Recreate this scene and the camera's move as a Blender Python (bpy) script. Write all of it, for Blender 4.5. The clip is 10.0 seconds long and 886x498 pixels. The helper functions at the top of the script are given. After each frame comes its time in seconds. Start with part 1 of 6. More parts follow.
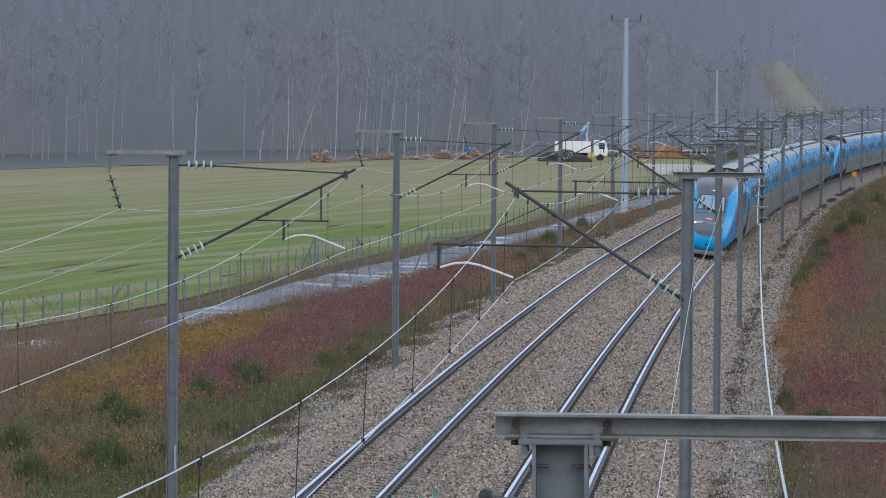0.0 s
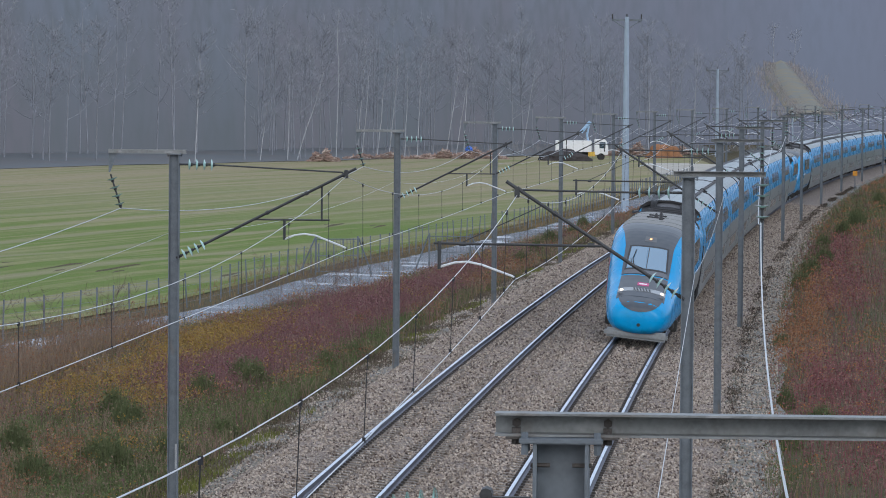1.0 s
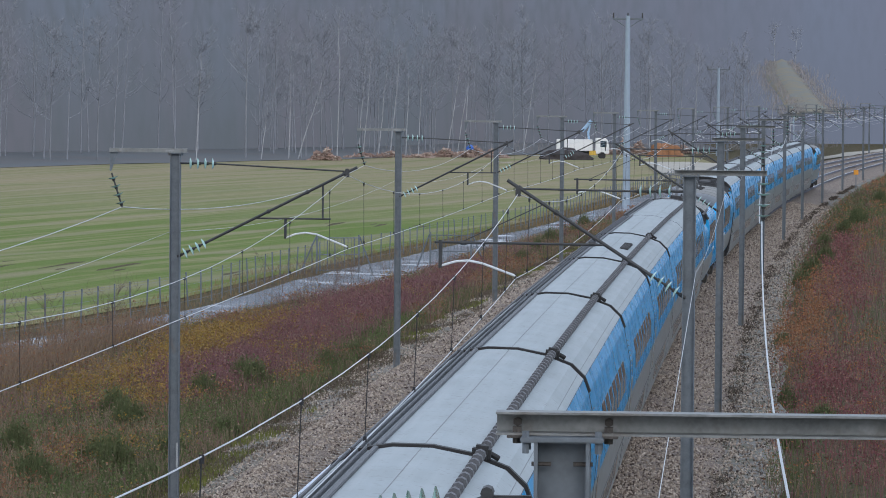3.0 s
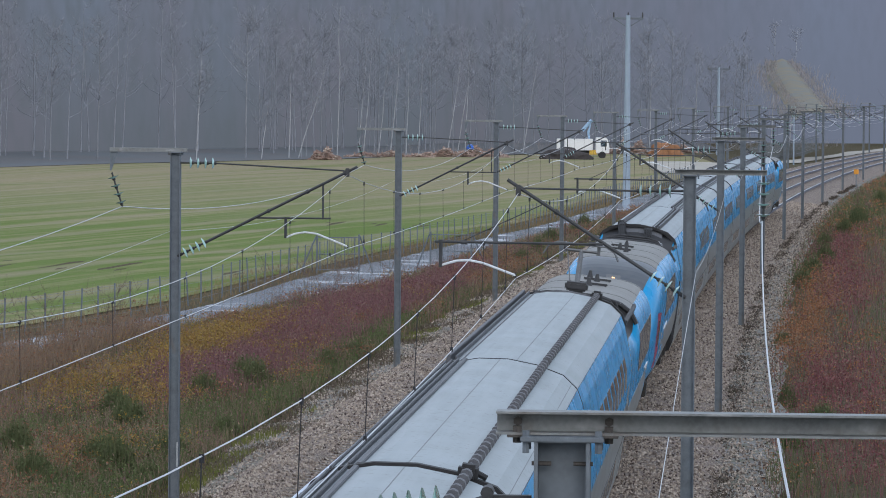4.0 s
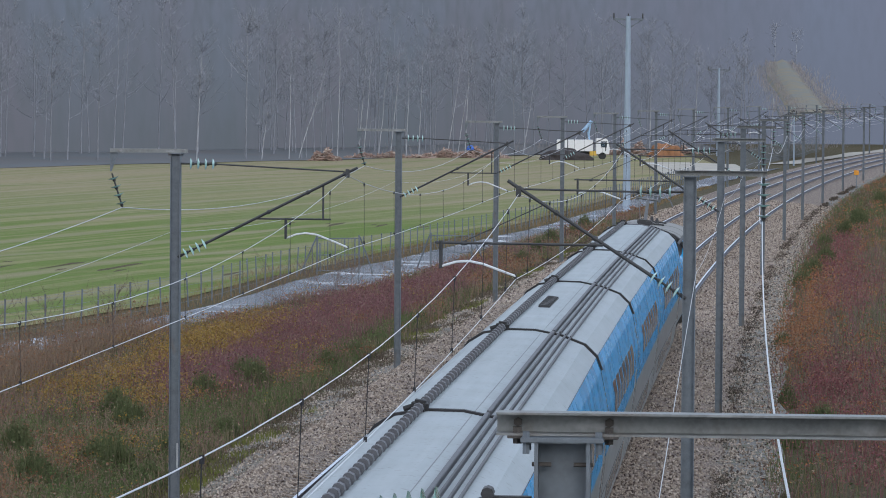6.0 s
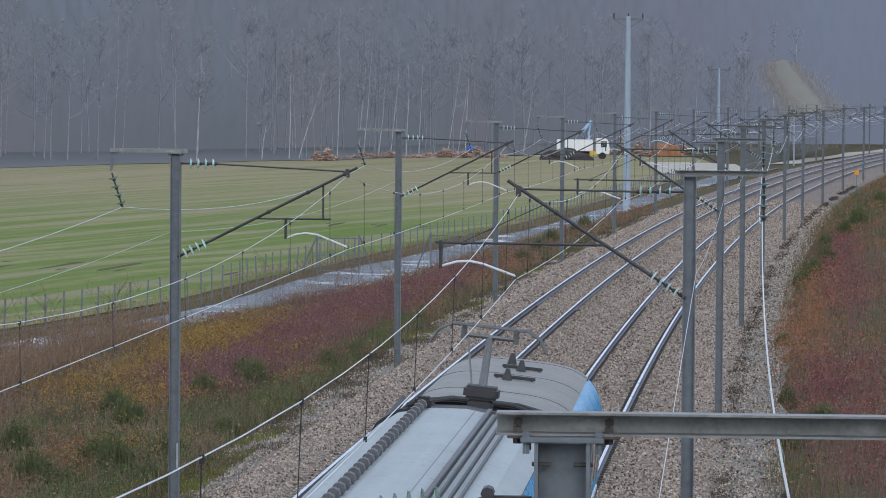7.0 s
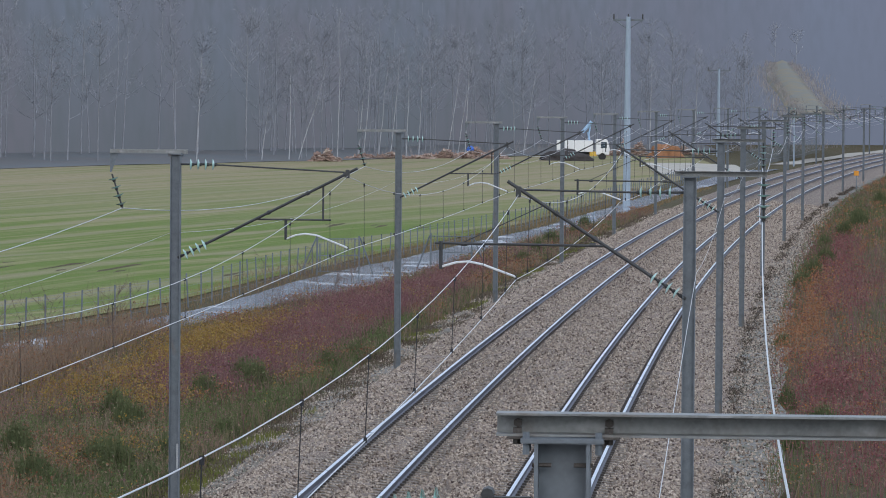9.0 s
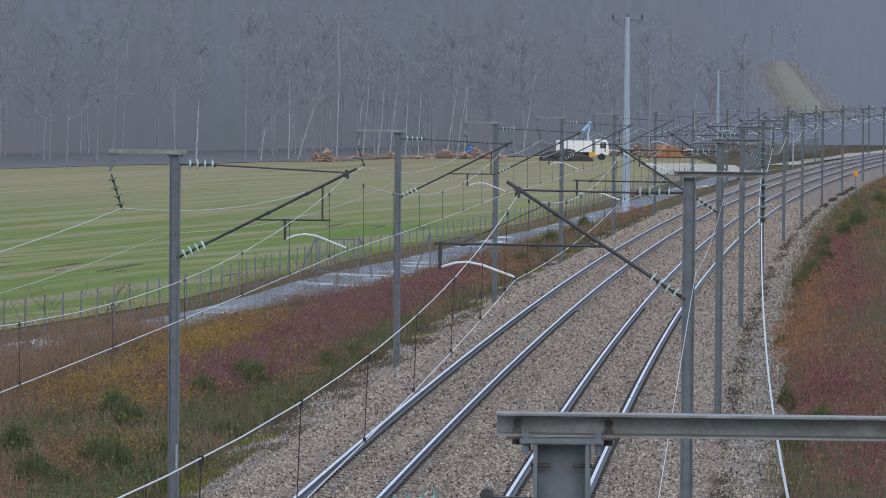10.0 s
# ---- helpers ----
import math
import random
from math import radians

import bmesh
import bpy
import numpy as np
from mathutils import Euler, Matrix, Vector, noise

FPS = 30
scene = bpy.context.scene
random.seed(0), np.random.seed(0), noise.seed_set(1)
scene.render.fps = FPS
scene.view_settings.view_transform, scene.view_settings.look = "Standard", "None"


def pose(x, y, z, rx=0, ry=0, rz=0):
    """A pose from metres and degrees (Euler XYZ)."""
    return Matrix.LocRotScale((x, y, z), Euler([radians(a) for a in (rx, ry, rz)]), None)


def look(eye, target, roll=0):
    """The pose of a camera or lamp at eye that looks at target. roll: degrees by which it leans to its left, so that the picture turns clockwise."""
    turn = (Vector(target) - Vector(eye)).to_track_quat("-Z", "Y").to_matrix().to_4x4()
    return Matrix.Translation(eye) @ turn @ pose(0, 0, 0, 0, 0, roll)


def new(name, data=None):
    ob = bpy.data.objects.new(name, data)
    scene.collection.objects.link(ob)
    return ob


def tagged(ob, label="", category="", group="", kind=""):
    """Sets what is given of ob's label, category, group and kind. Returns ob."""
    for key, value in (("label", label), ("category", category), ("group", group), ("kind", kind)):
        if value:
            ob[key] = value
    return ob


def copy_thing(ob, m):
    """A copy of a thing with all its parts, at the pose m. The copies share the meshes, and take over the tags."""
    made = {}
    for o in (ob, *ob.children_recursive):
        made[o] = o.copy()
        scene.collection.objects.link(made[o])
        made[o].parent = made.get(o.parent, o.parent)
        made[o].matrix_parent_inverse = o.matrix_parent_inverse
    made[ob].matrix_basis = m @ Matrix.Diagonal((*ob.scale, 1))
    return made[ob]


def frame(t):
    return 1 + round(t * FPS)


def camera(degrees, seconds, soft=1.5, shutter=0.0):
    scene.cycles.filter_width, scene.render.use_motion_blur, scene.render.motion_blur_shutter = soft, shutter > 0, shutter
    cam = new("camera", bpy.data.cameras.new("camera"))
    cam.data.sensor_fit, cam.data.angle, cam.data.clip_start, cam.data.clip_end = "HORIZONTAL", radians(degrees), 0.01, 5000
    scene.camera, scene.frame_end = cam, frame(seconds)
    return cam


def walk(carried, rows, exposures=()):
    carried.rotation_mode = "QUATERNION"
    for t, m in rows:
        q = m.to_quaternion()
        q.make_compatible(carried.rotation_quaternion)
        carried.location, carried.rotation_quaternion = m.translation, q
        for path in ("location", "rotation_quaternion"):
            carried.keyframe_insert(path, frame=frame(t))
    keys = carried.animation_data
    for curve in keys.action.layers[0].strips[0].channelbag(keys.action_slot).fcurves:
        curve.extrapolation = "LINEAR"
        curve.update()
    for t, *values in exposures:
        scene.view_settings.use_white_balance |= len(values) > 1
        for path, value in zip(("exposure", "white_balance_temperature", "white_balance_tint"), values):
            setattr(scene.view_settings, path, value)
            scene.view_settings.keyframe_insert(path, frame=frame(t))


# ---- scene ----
# ================= camera =================
F_PX = 7540.85
EYE = (0.0, 0.0, 8.206)
TILT = -2.185
cam = camera(11.871, 10.0, soft=0.95)


def cam_pose(right, up):
    """The camera's pose, turned by small angles (in thousandths of the lens's length)."""
    a, b = right / F_PX, math.radians(TILT) + up / F_PX
    way = (math.sin(a) * math.cos(b), math.cos(a) * math.cos(b), math.sin(b))
    return look(EYE, (EYE[0] + way[0] * 100, EYE[1] + way[1] * 100, EYE[2] + way[2] * 100), 0.466)


DRIFT = [(0, 3.6, 1.4), (0.5, 2.6, 0.1), (1, 2.4, 0), (1.5, 2, -1.5), (2, 1.1, -1.6), (2.5, 0.8, -1.8), (3.3, 0.5, -2.4),
         (4, 0.3, -3), (4.5, 0, -3), (5, -0.1, -1.6), (5.5, -0.1, -1.2), (6.2, 0, -1.5), (7, 0, -1.6), (7.5, 0, -1.5),
         (8, 0, 0), (8.5, 0, -0.2), (9, 0, -0.3), (9.5, 0.8, 0), (10, 1.2, 0.2)]
walk(cam, [(t, cam_pose(a, b)) for t, a, b in DRIFT], exposures=[(0, 0.42, 6350, 10), (10, 0.42, 6350, 10)])

# ================= daylight: overcast, hazy winter sky =================
world = bpy.data.worlds.new("overcast")
scene.world = world
world.use_nodes = True
wn, wl = world.node_tree.nodes, world.node_tree.links
sky = wn.new("ShaderNodeTexSky")
sky.sky_type, sky.sun_disc = "NISHITA", False
sky.sun_elevation, sky.sun_rotation = radians(28), radians(200)
sky.dust_density, sky.air_density, sky.ozone_density = 4.0, 1.0, 2.0
flat = wn.new("ShaderNodeMixRGB")
flat.inputs[0].default_value = 0.8
flat.inputs[2].default_value = (7.0, 8.0, 9.6, 1)
wl.new(sky.outputs[0], flat.inputs[1])
wl.new(flat.outputs[0], wn["Background"].inputs[0])
wn["Background"].inputs[1].default_value = 0.1
sun = new("sun", bpy.data.lights.new("sun", "SUN"))
sun.data.energy, sun.data.angle, sun.data.color = 0.6, radians(25), (1, 0.97, 0.93)
sun.matrix_basis = look((0, 0, 0), (-0.30, 0.83, -0.47))

# ================= the line of the railway =================
PHI0, X0, K0, K1, CANT, GRADE = 0.05876, -5.699, 0.00017, 0.00962e-5, 0.10662, -0.0015
_s = np.arange(-800.0, 4001.0, 1.0)
_k = np.where(_s < 0, 0.0, K0 + K1 * np.clip(_s, 0, 900)) * (_s < 1000)
_phi = PHI0 + np.concatenate([[0], np.cumsum((_k[:-1] + _k[1:]) / 2)])
_phi = _phi - np.interp(0, _s, _phi) + PHI0
_x = np.concatenate([[0], np.cumsum((np.sin(_phi[:-1]) + np.sin(_phi[1:])) / 2)])
_y = np.concatenate([[0], np.cumsum((np.cos(_phi[:-1]) + np.cos(_phi[1:])) / 2)])
_x, _y = _x - np.interp(0, _s, _x) + X0, _y - np.interp(0, _s, _y)


def grade(s):
    return GRADE * np.clip(s, -100, 900)


def place(s, lat, z):
    """World points (n, 3) at s metres along the line, lat to its right side, z over rail level."""
    s, lat, z = np.broadcast_arrays(np.asarray(s, float), np.asarray(lat, float), np.asarray(z, float))
    p = np.interp(s, _s, _phi)
    return np.stack([np.interp(s, _s, _x) + lat * np.cos(p), np.interp(s, _s, _y) - lat * np.sin(p), z + grade(s)], -1)


def at(s, lat, z=0.0, turn=0.0):
    """A matrix there: x to the right of the line, y along it away from the bridge, z up."""
    p = float(np.interp(s, _s, _phi))
    v = place(s, lat, z)
    return Matrix.Translation(Vector([float(c) for c in v])) @ Matrix.Rotation(-p + turn, 4, "Z")


def on_track(s, track, lat, z):
    """A point in the leaning plane of one track."""
    c = CANT
    return place(s, track + lat * math.cos(c) + z * math.sin(c), -lat * math.sin(c) + z * math.cos(c))


def track_coords(x, y):
    """s and lat of a world point, by a few steps along the line."""
    s = float(y)
    for _ in range(8):
        p = float(np.interp(s, _s, _phi))
        dx, dy = x - float(np.interp(s, _s, _x)), y - float(np.interp(s, _s, _y))
        s += dx * math.sin(p) + dy * math.cos(p)
    return s, dx * math.cos(p) - dy * math.sin(p)


# ================= materials =================
class Mat:
    """A small builder of node materials."""

    def __init__(self, name, color, rough=0.6, metal=0.0, spec=0.5):
        self.m = bpy.data.materials.new(name)
        self.m.use_nodes = True
        self.n, self.l = self.m.node_tree.nodes, self.m.node_tree.links
        self.b = self.n["Principled BSDF"]
        self.b.inputs["Base Color"].default_value = (*color, 1)
        self.b.inputs["Roughness"].default_value = rough
        self.b.inputs["Metallic"].default_value = metal
        self.b.inputs["Specular IOR Level"].default_value = spec
        self.col = None
        self.base = color

    def coord(self, kind="Object", scale=(1, 1, 1), rot=0.0):
        c = self.n.new("ShaderNodeTexCoord")
        m = self.n.new("ShaderNodeMapping")
        m.inputs["Scale"].default_value = scale
        m.inputs["Rotation"].default_value = (0, 0, rot)
        self.l.new(c.outputs[kind], m.inputs[0])
        return m.outputs[0]

    def noise(self, scale, detail=4, vec=None, lo=0.35, hi=0.65):
        t = self.n.new("ShaderNodeTexNoise")
        t.inputs["Scale"].default_value, t.inputs["Detail"].default_value = scale, detail
        self.l.new(vec if vec is not None else self.coord(), t.inputs["Vector"])
        return self.ramp(t.outputs["Fac"], lo, hi)

    def ramp(self, fac, lo, hi):
        r = self.n.new("ShaderNodeMapRange")
        r.inputs["From Min"].default_value, r.inputs["From Max"].default_value = lo, hi
        self.l.new(fac, r.inputs[0])
        return r.outputs[0]

    def cells(self, scale, vec=None, out="Color", feature="F1"):
        t = self.n.new("ShaderNodeTexVoronoi")
        t.feature = feature
        t.inputs["Scale"].default_value = scale
        self.l.new(vec if vec is not None else self.coord(), t.inputs["Vector"])
        return t.outputs[out]

    def random(self, kind="object"):
        if kind == "object":
            return self.n.new("ShaderNodeObjectInfo").outputs["Random"]
        return self.n.new("ShaderNodeNewGeometry").outputs["Random Per Island"]

    def split(self, vec, axis):
        s = self.n.new("ShaderNodeSeparateXYZ")
        self.l.new(vec, s.inputs[0])
        return s.outputs[axis]

    def times(self, a, b, op="MULTIPLY"):
        m = self.n.new("ShaderNodeMath")
        m.operation = op
        for i, v in enumerate((a, b)):
            if isinstance(v, (int, float)):
                m.inputs[i].default_value = v
            else:
                self.l.new(v, m.inputs[i])
        return m.outputs[0]

    def mix(self, fac, color, how="MIX"):
        """Mixes a colour over what there is, by fac."""
        m = self.n.new("ShaderNodeMixRGB")
        m.blend_type = how
        if isinstance(fac, (int, float)):
            m.inputs[0].default_value = fac
        else:
            self.l.new(fac, m.inputs[0])
        if self.col is None:
            m.inputs[1].default_value = (*self.base, 1)
        else:
            self.l.new(self.col, m.inputs[1])
        if isinstance(color, tuple):
            m.inputs[2].default_value = (*color, 1)
        else:
            self.l.new(color, m.inputs[2])
        self.col = m.outputs[0]
        self.l.new(self.col, self.b.inputs["Base Color"])
        return self

    def bump(self, height, strength=0.5, dist=0.01):
        b = self.n.new("ShaderNodeBump")
        b.inputs["Strength"].default_value, b.inputs["Distance"].default_value = strength, dist
        self.l.new(height, b.inputs["Height"])
        self.l.new(b.outputs[0], self.b.inputs["Normal"])
        return self

    def rough(self, fac, lo, hi):
        r = self.n.new("ShaderNodeMapRange")
        r.inputs["To Min"].default_value, r.inputs["To Max"].default_value = lo, hi
        self.l.new(fac, r.inputs[0])
        self.l.new(r.outputs[0], self.b.inputs["Roughness"])
        return self

    def glow(self, color, strength):
        self.b.inputs["Emission Color"].default_value = (*color, 1)
        self.b.inputs["Emission Strength"].default_value = strength
        return self


def make(name, color, rough=0.6, metal=0.0, var=0.25, scale=6.0, spec=0.5):
    """A plain surface with grain at two scales."""
    k = Mat(name, color, rough, metal, spec)
    dark = tuple(c * (1 - var) for c in color)
    light = tuple(min(1, c * (1 + var)) for c in color)
    k.mix(k.noise(scale, 3), dark).mix(k.times(k.noise(scale * 7, 2), 0.5), light)
    return k


M = {}
k = Mat("ballast_stone", (0.23, 0.185, 0.15), 0.95, spec=0.2)
cc = k.cells(25)
gr = k.n.new("ShaderNodeSeparateXYZ")
k.l.new(cc, gr.inputs[0])
k.mix(k.ramp(gr.outputs[0], 0.5, 0.9), (0.50, 0.42, 0.355)).mix(k.ramp(gr.outputs[1], 0.5, 0.85), (0.085, 0.065, 0.058))
k.mix(k.times(k.noise(0.35, 3), 0.35), (0.24, 0.18, 0.16))
k.mix(k.times(k.noise(2.2, 3), 0.25), (0.36, 0.33, 0.31))
k.bump(k.cells(25, out="Distance"), 1.0, 0.05)
M["ballast"] = k.m
k = Mat("rough_grass_and_litter", (0.085, 0.085, 0.045), 0.95, spec=0.1)
k.mix(k.noise(0.5, 4), (0.13, 0.085, 0.06)).mix(k.times(k.noise(3.0, 5), 0.6), (0.06, 0.075, 0.035)).mix(k.times(k.noise(14, 3), 0.5), (0.16, 0.13, 0.09))
k.bump(k.noise(9, 4), 0.8, 0.1)
M["ground"] = k.m
M["rail_rust"] = make("rail_rusty_side", (0.125, 0.13, 0.165), 0.6, 0.3, 0.3, 3).m
k = Mat("rail_polished_head", (0.60, 0.64, 0.72), 0.34, 1.0)
k.rough(k.noise(2, 3), 0.26, 0.45)
M["rail_head"] = k.m
M["sleeper"] = make("sleeper_concrete", (0.22, 0.19, 0.165), 0.9, 0, 0.3, 5, 0.2).m
M["clip"] = make("rail_clip_steel", (0.07, 0.06, 0.055), 0.7, 0.4).m
k = make("galvanised_steel", (0.125, 0.145, 0.165), 0.6, 0.3, 0.25, 5)
k.mix(k.times(k.cells(9, out="Distance"), 0.35), (0.22, 0.25, 0.28)).mix(k.times(k.noise(1.6, 4, lo=0.55, hi=0.8), 0.5), (0.08, 0.085, 0.09)).mix(k.times(k.noise(2.3, 5, k.coord(scale=(1, 1, 0.5)), 0.58, 0.70), 0.6), (0.20, 0.15, 0.105))
M["galv"] = k.m
k = make("stained_beam_steel", (0.20, 0.21, 0.21), 0.55, 0.25, 0.25, 7)
k.mix(k.times(k.noise(4, 5, k.coord(scale=(1, 1, 0.4)), 0.52, 0.7), 0.7), (0.15, 0.115, 0.085)).mix(k.times(k.noise(9, 4, lo=0.6, hi=0.7), 0.6), (0.34, 0.35, 0.35))
M["beam"] = k.m
M["galv_dark"] = make("weathered_steel_tube", (0.06, 0.062, 0.065), 0.6, 0.5, 0.3, 6).m
M["alu"] = make("bright_aluminium", (0.75, 0.78, 0.8), 0.35, 0.9, 0.1, 6).m
M["glass_green"] = make("insulator_glass", (0.40, 0.60, 0.56), 0.12, 0, 0.1, 10, 0.8).m
M["cap"] = make("insulator_cap", (0.05, 0.05, 0.05), 0.6, 0.5).m
M["copper"] = make("contact_wire_metal", (0.55, 0.56, 0.58), 0.35, 0.9, 0.15, 1.0).m
M["dropper"] = make("dropper_wire", (0.05, 0.05, 0.055), 0.6, 0.6).m
M["bolt"] = make("rusty_bolt_steel", (0.085, 0.075, 0.068), 0.7, 0.3, 0.4, 20).m


# ================= mesh tools =================
def part(name, bm, mat, parent=None, label="", smooth=False):
    """Links a bmesh as one mesh object under a thing or a part."""
    me = bpy.data.meshes.new(name)
    bm.to_mesh(me)
    bm.free()
    for m in mat if isinstance(mat, (list, tuple)) else [mat]:
        me.materials.append(m)
    if smooth:
        me.polygons.foreach_set("use_smooth", [True] * len(me.polygons))
    ob = new(name, me)
    if parent is not None:
        ob.parent = parent
    if label:
        tagged(ob, label)
    return ob


def raw(name, verts, faces, mat, parent=None, label="", smooth=False, mats=None):
    """A mesh object from vertices and faces that a rule has made."""
    me = bpy.data.meshes.new(name)
    me.from_pydata([tuple(map(float, v)) for v in verts], [], [tuple(map(int, f)) for f in faces])
    for m in mat if isinstance(mat, (list, tuple)) else [mat]:
        me.materials.append(m)
    if mats is not None:
        me.polygons.foreach_set("material_index", mats)
    if smooth:
        me.polygons.foreach_set("use_smooth", [True] * len(me.polygons))
    ob = new(name, me)
    if parent is not None:
        ob.parent = parent
    if label:
        tagged(ob, label)
    return ob


def empty(name, m=None):
    ob = new(name)
    if m is not None:
        ob.matrix_basis = m
    return ob


def box(bm, lo, hi, bevel=0.0):
    c = [(a + b) / 2 for a, b in zip(lo, hi)]
    d = [b - a for a, b in zip(lo, hi)]
    r = bmesh.ops.create_cube(bm, size=1, matrix=Matrix.Translation(c) @ Matrix.Diagonal((*d, 1)))
    if bevel:
        es = list({e for v in r["verts"] for e in v.link_edges})
        bmesh.ops.bevel(bm, geom=es, offset=bevel, segments=2, affect="EDGES")
    return bm


def tube(bm, a, b, r, r2=None, seg=8):
    a, b = Vector(a), Vector(b)
    d = b - a
    m = Matrix.Translation((a + b) / 2) @ d.to_track_quat("Z", "Y").to_matrix().to_4x4()
    bmesh.ops.create_cone(bm, cap_ends=True, segments=seg, radius1=r, radius2=r if r2 is None else r2, depth=d.length, matrix=m)
    return bm


def chain(bm, pts, r, seg=6):
    for a, b in zip(pts[:-1], pts[1:]):
        tube(bm, a, b, r, seg=seg)
    return bm


def sweep(points, r, seg=4):
    """Vertices and faces of a thin tube along points (n, 3)."""
    p = np.asarray(points, float)
    t = np.gradient(p, axis=0)
    t /= np.linalg.norm(t, axis=1)[:, None]
    up = np.where(np.abs(t[:, 2:3]) > 0.9, [[1.0, 0, 0]], [[0, 0, 1.0]])
    a = np.cross(t, up)
    a /= np.linalg.norm(a, axis=1)[:, None]
    b = np.cross(a, t)
    an = np.arange(seg) * 2 * np.pi / seg
    v = p[:, None] + r * (np.cos(an)[None, :, None] * a[:, None] + np.sin(an)[None, :, None] * b[:, None])
    n = len(p)
    f = [(i * seg + j, i * seg + (j + 1) % seg, (i + 1) * seg + (j + 1) % seg, (i + 1) * seg + j) for i in range(n - 1) for j in range(seg)]
    return v.reshape(-1, 3), f


def merged(pieces):
    V, Fc, o = [], [], 0
    for v, f in pieces:
        V.append(np.asarray(v))
        Fc += [tuple(i + o for i in q) for q in f]
        o += len(v)
    return np.concatenate(V), Fc


def strip(ss, lats, z, wave=0.0, seed=0):
    """A sheet over the line: rows along ss, columns at lats (a list, or a function of s); z a number or a function."""
    V, Fc = [], []
    n = 0
    for s in ss:
        row = lats(s) if callable(lats) else lats
        n = len(row)
        zz = [z(s, l) if callable(z) else z for l in row]
        V.append(place(np.full(n, s), row, zz))
    V = np.concatenate(V)
    for i in range(len(ss) - 1):
        for j in range(n - 1):
            a = i * n + j
            Fc.append((a, a + 1, a + n + 1, a + n))
    return V, Fc


def smooth01(a, b, x):
    t = min(1.0, max(0.0, (x - a) / (b - a)))
    return t * t * (3 - 2 * t)


# ================= ground =================
def forest_edge(x):
    """How far out the wood's edge lies, by the world's x."""
    return 500 + 2.3 * (x + 50) if x < 15 else 650 + 1.2 * (x - 15)


def ground_z(s, lat):
    a = abs(lat)
    if lat < 0:
        z = -0.95 + 0.25 * smooth01(8, 5.2, a) if a < 8 else -0.95 - 0.25 * smooth01(8, 13, a) + 0.2 * smooth01(18, 26, a)
    else:
        z = -0.75 if a < 6.4 else -0.75 + 1.5 * smooth01(6.4, 17, a)
    x, y, e = 0, 0, 1
    if s > 380 or a > 70:
        p = place(s, lat, 0)
        x, y = float(p[0]), float(p[1])
        e = forest_edge(x)
    if y > e and s > 380:
        z += min(y - e, 260) * 0.008 * smooth01(20, 90, a) * smooth01(0, 60, y - e)
    if lat > 14 and s > 250:
        z += (min(a, 120) - 14) * 0.05 * smooth01(250, 700, s)
    if a > 9:
        z += 0.25 * noise.noise((s * 0.03, lat * 0.03, 1)) * smooth01(9, 20, a)
    return z


lat_rows = [-2200, -1200, -700, -450, -330, -260, -210, -175, -150, -130, -112, -97, -84, -73, -64, -56, -49, -43, -38, -33, -29, -26, -23, -20.5, -18, -16, -14, -12, -10.5, -9, -8, -7, -6, -5.2, 0,
            5.6, 6.4, 7, 8, 9, 10, 11.5, 13, 15, 17, 20, 24, 28, 33, 40, 50, 62, 76, 94, 115, 140, 170, 210, 270, 360, 500, 800, 1400, 2200]
s_rows = [-700, -400, -200, -100] + list(range(-60, 60, 20)) + list(range(60, 320, 8)) + list(range(320, 800, 20)) + [800, 860, 930, 1000, 1100, 1250, 1450, 1700, 2000, 2500, 3200, 4000]
V, Fc = strip(s_rows, lat_rows, ground_z)
ground = tagged(raw("ground", V, Fc, M["ground"], smooth=True), "rough verge with winter grass and leaf litter", "ground", kind="structure")

# ================= the track =================
S_NEAR, S_FAR = -620, 800
RAIL = 0.7525


def ballast_rows(s):
    c = CANT
    out = []
    for tr in (-2.1, 2.1):
        out += [tr + q for q in (-1.95, -1.35, -0.98, -0.6, 0.0, 0.6, 0.98, 1.35, 1.95)]
    return [-5.9, -5.0, -4.45] + out + [4.7, 5.5, 6.2]


def ballast_z(s, lat):
    if lat < -4.2:
        z = {-4.45: 0.0, -5.0: -0.42, -5.9: -0.85}.get(lat, -0.9)
    elif lat > 4.2:
        z = {4.7: -0.42, 5.5: -0.56, 6.2: -0.8}.get(lat, -0.7)
    else:
        q = lat + 2.1 if lat < 0 else lat - 2.1
        z = (-0.235 if 0.5 < abs(q) < 1.1 else -0.19) - q * math.sin(CANT)
    return z + 0.05 * noise.noise((s * 0.7, lat * 1.3, 2)) + 0.03 * noise.noise((s * 2.5, lat * 3, 5))


ss = list(range(S_NEAR, 60, 20)) + [60 + 0.8 * i for i in range(225)] + list(range(240, 801, 6))
V, Fc = strip(ss, ballast_rows, ballast_z)
ballast = tagged(raw("ballast_bed", V, Fc, M["ballast"], smooth=True), "pinkish grey crushed stone ballast bed of two tracks", "ballast", kind="stuff")

railway = {}
prof = [(-0.07, -0.172), (0.07, -0.172), (0.07, -0.16), (0.012, -0.14), (0.012, -0.045), (0.036, -0.035), (0.036, -0.006), (0.028, 0.0), (-0.028, 0.0), (-0.036, -0.006), (-0.036, -0.035), (-0.012, -0.045), (-0.012, -0.14), (-0.07, -0.16)]
rs = np.array([S_NEAR, -300, -100, 0] + list(range(20, 801, 4)), float)
sleeper_s = [76 + 0.6 * i for i in range(150)]


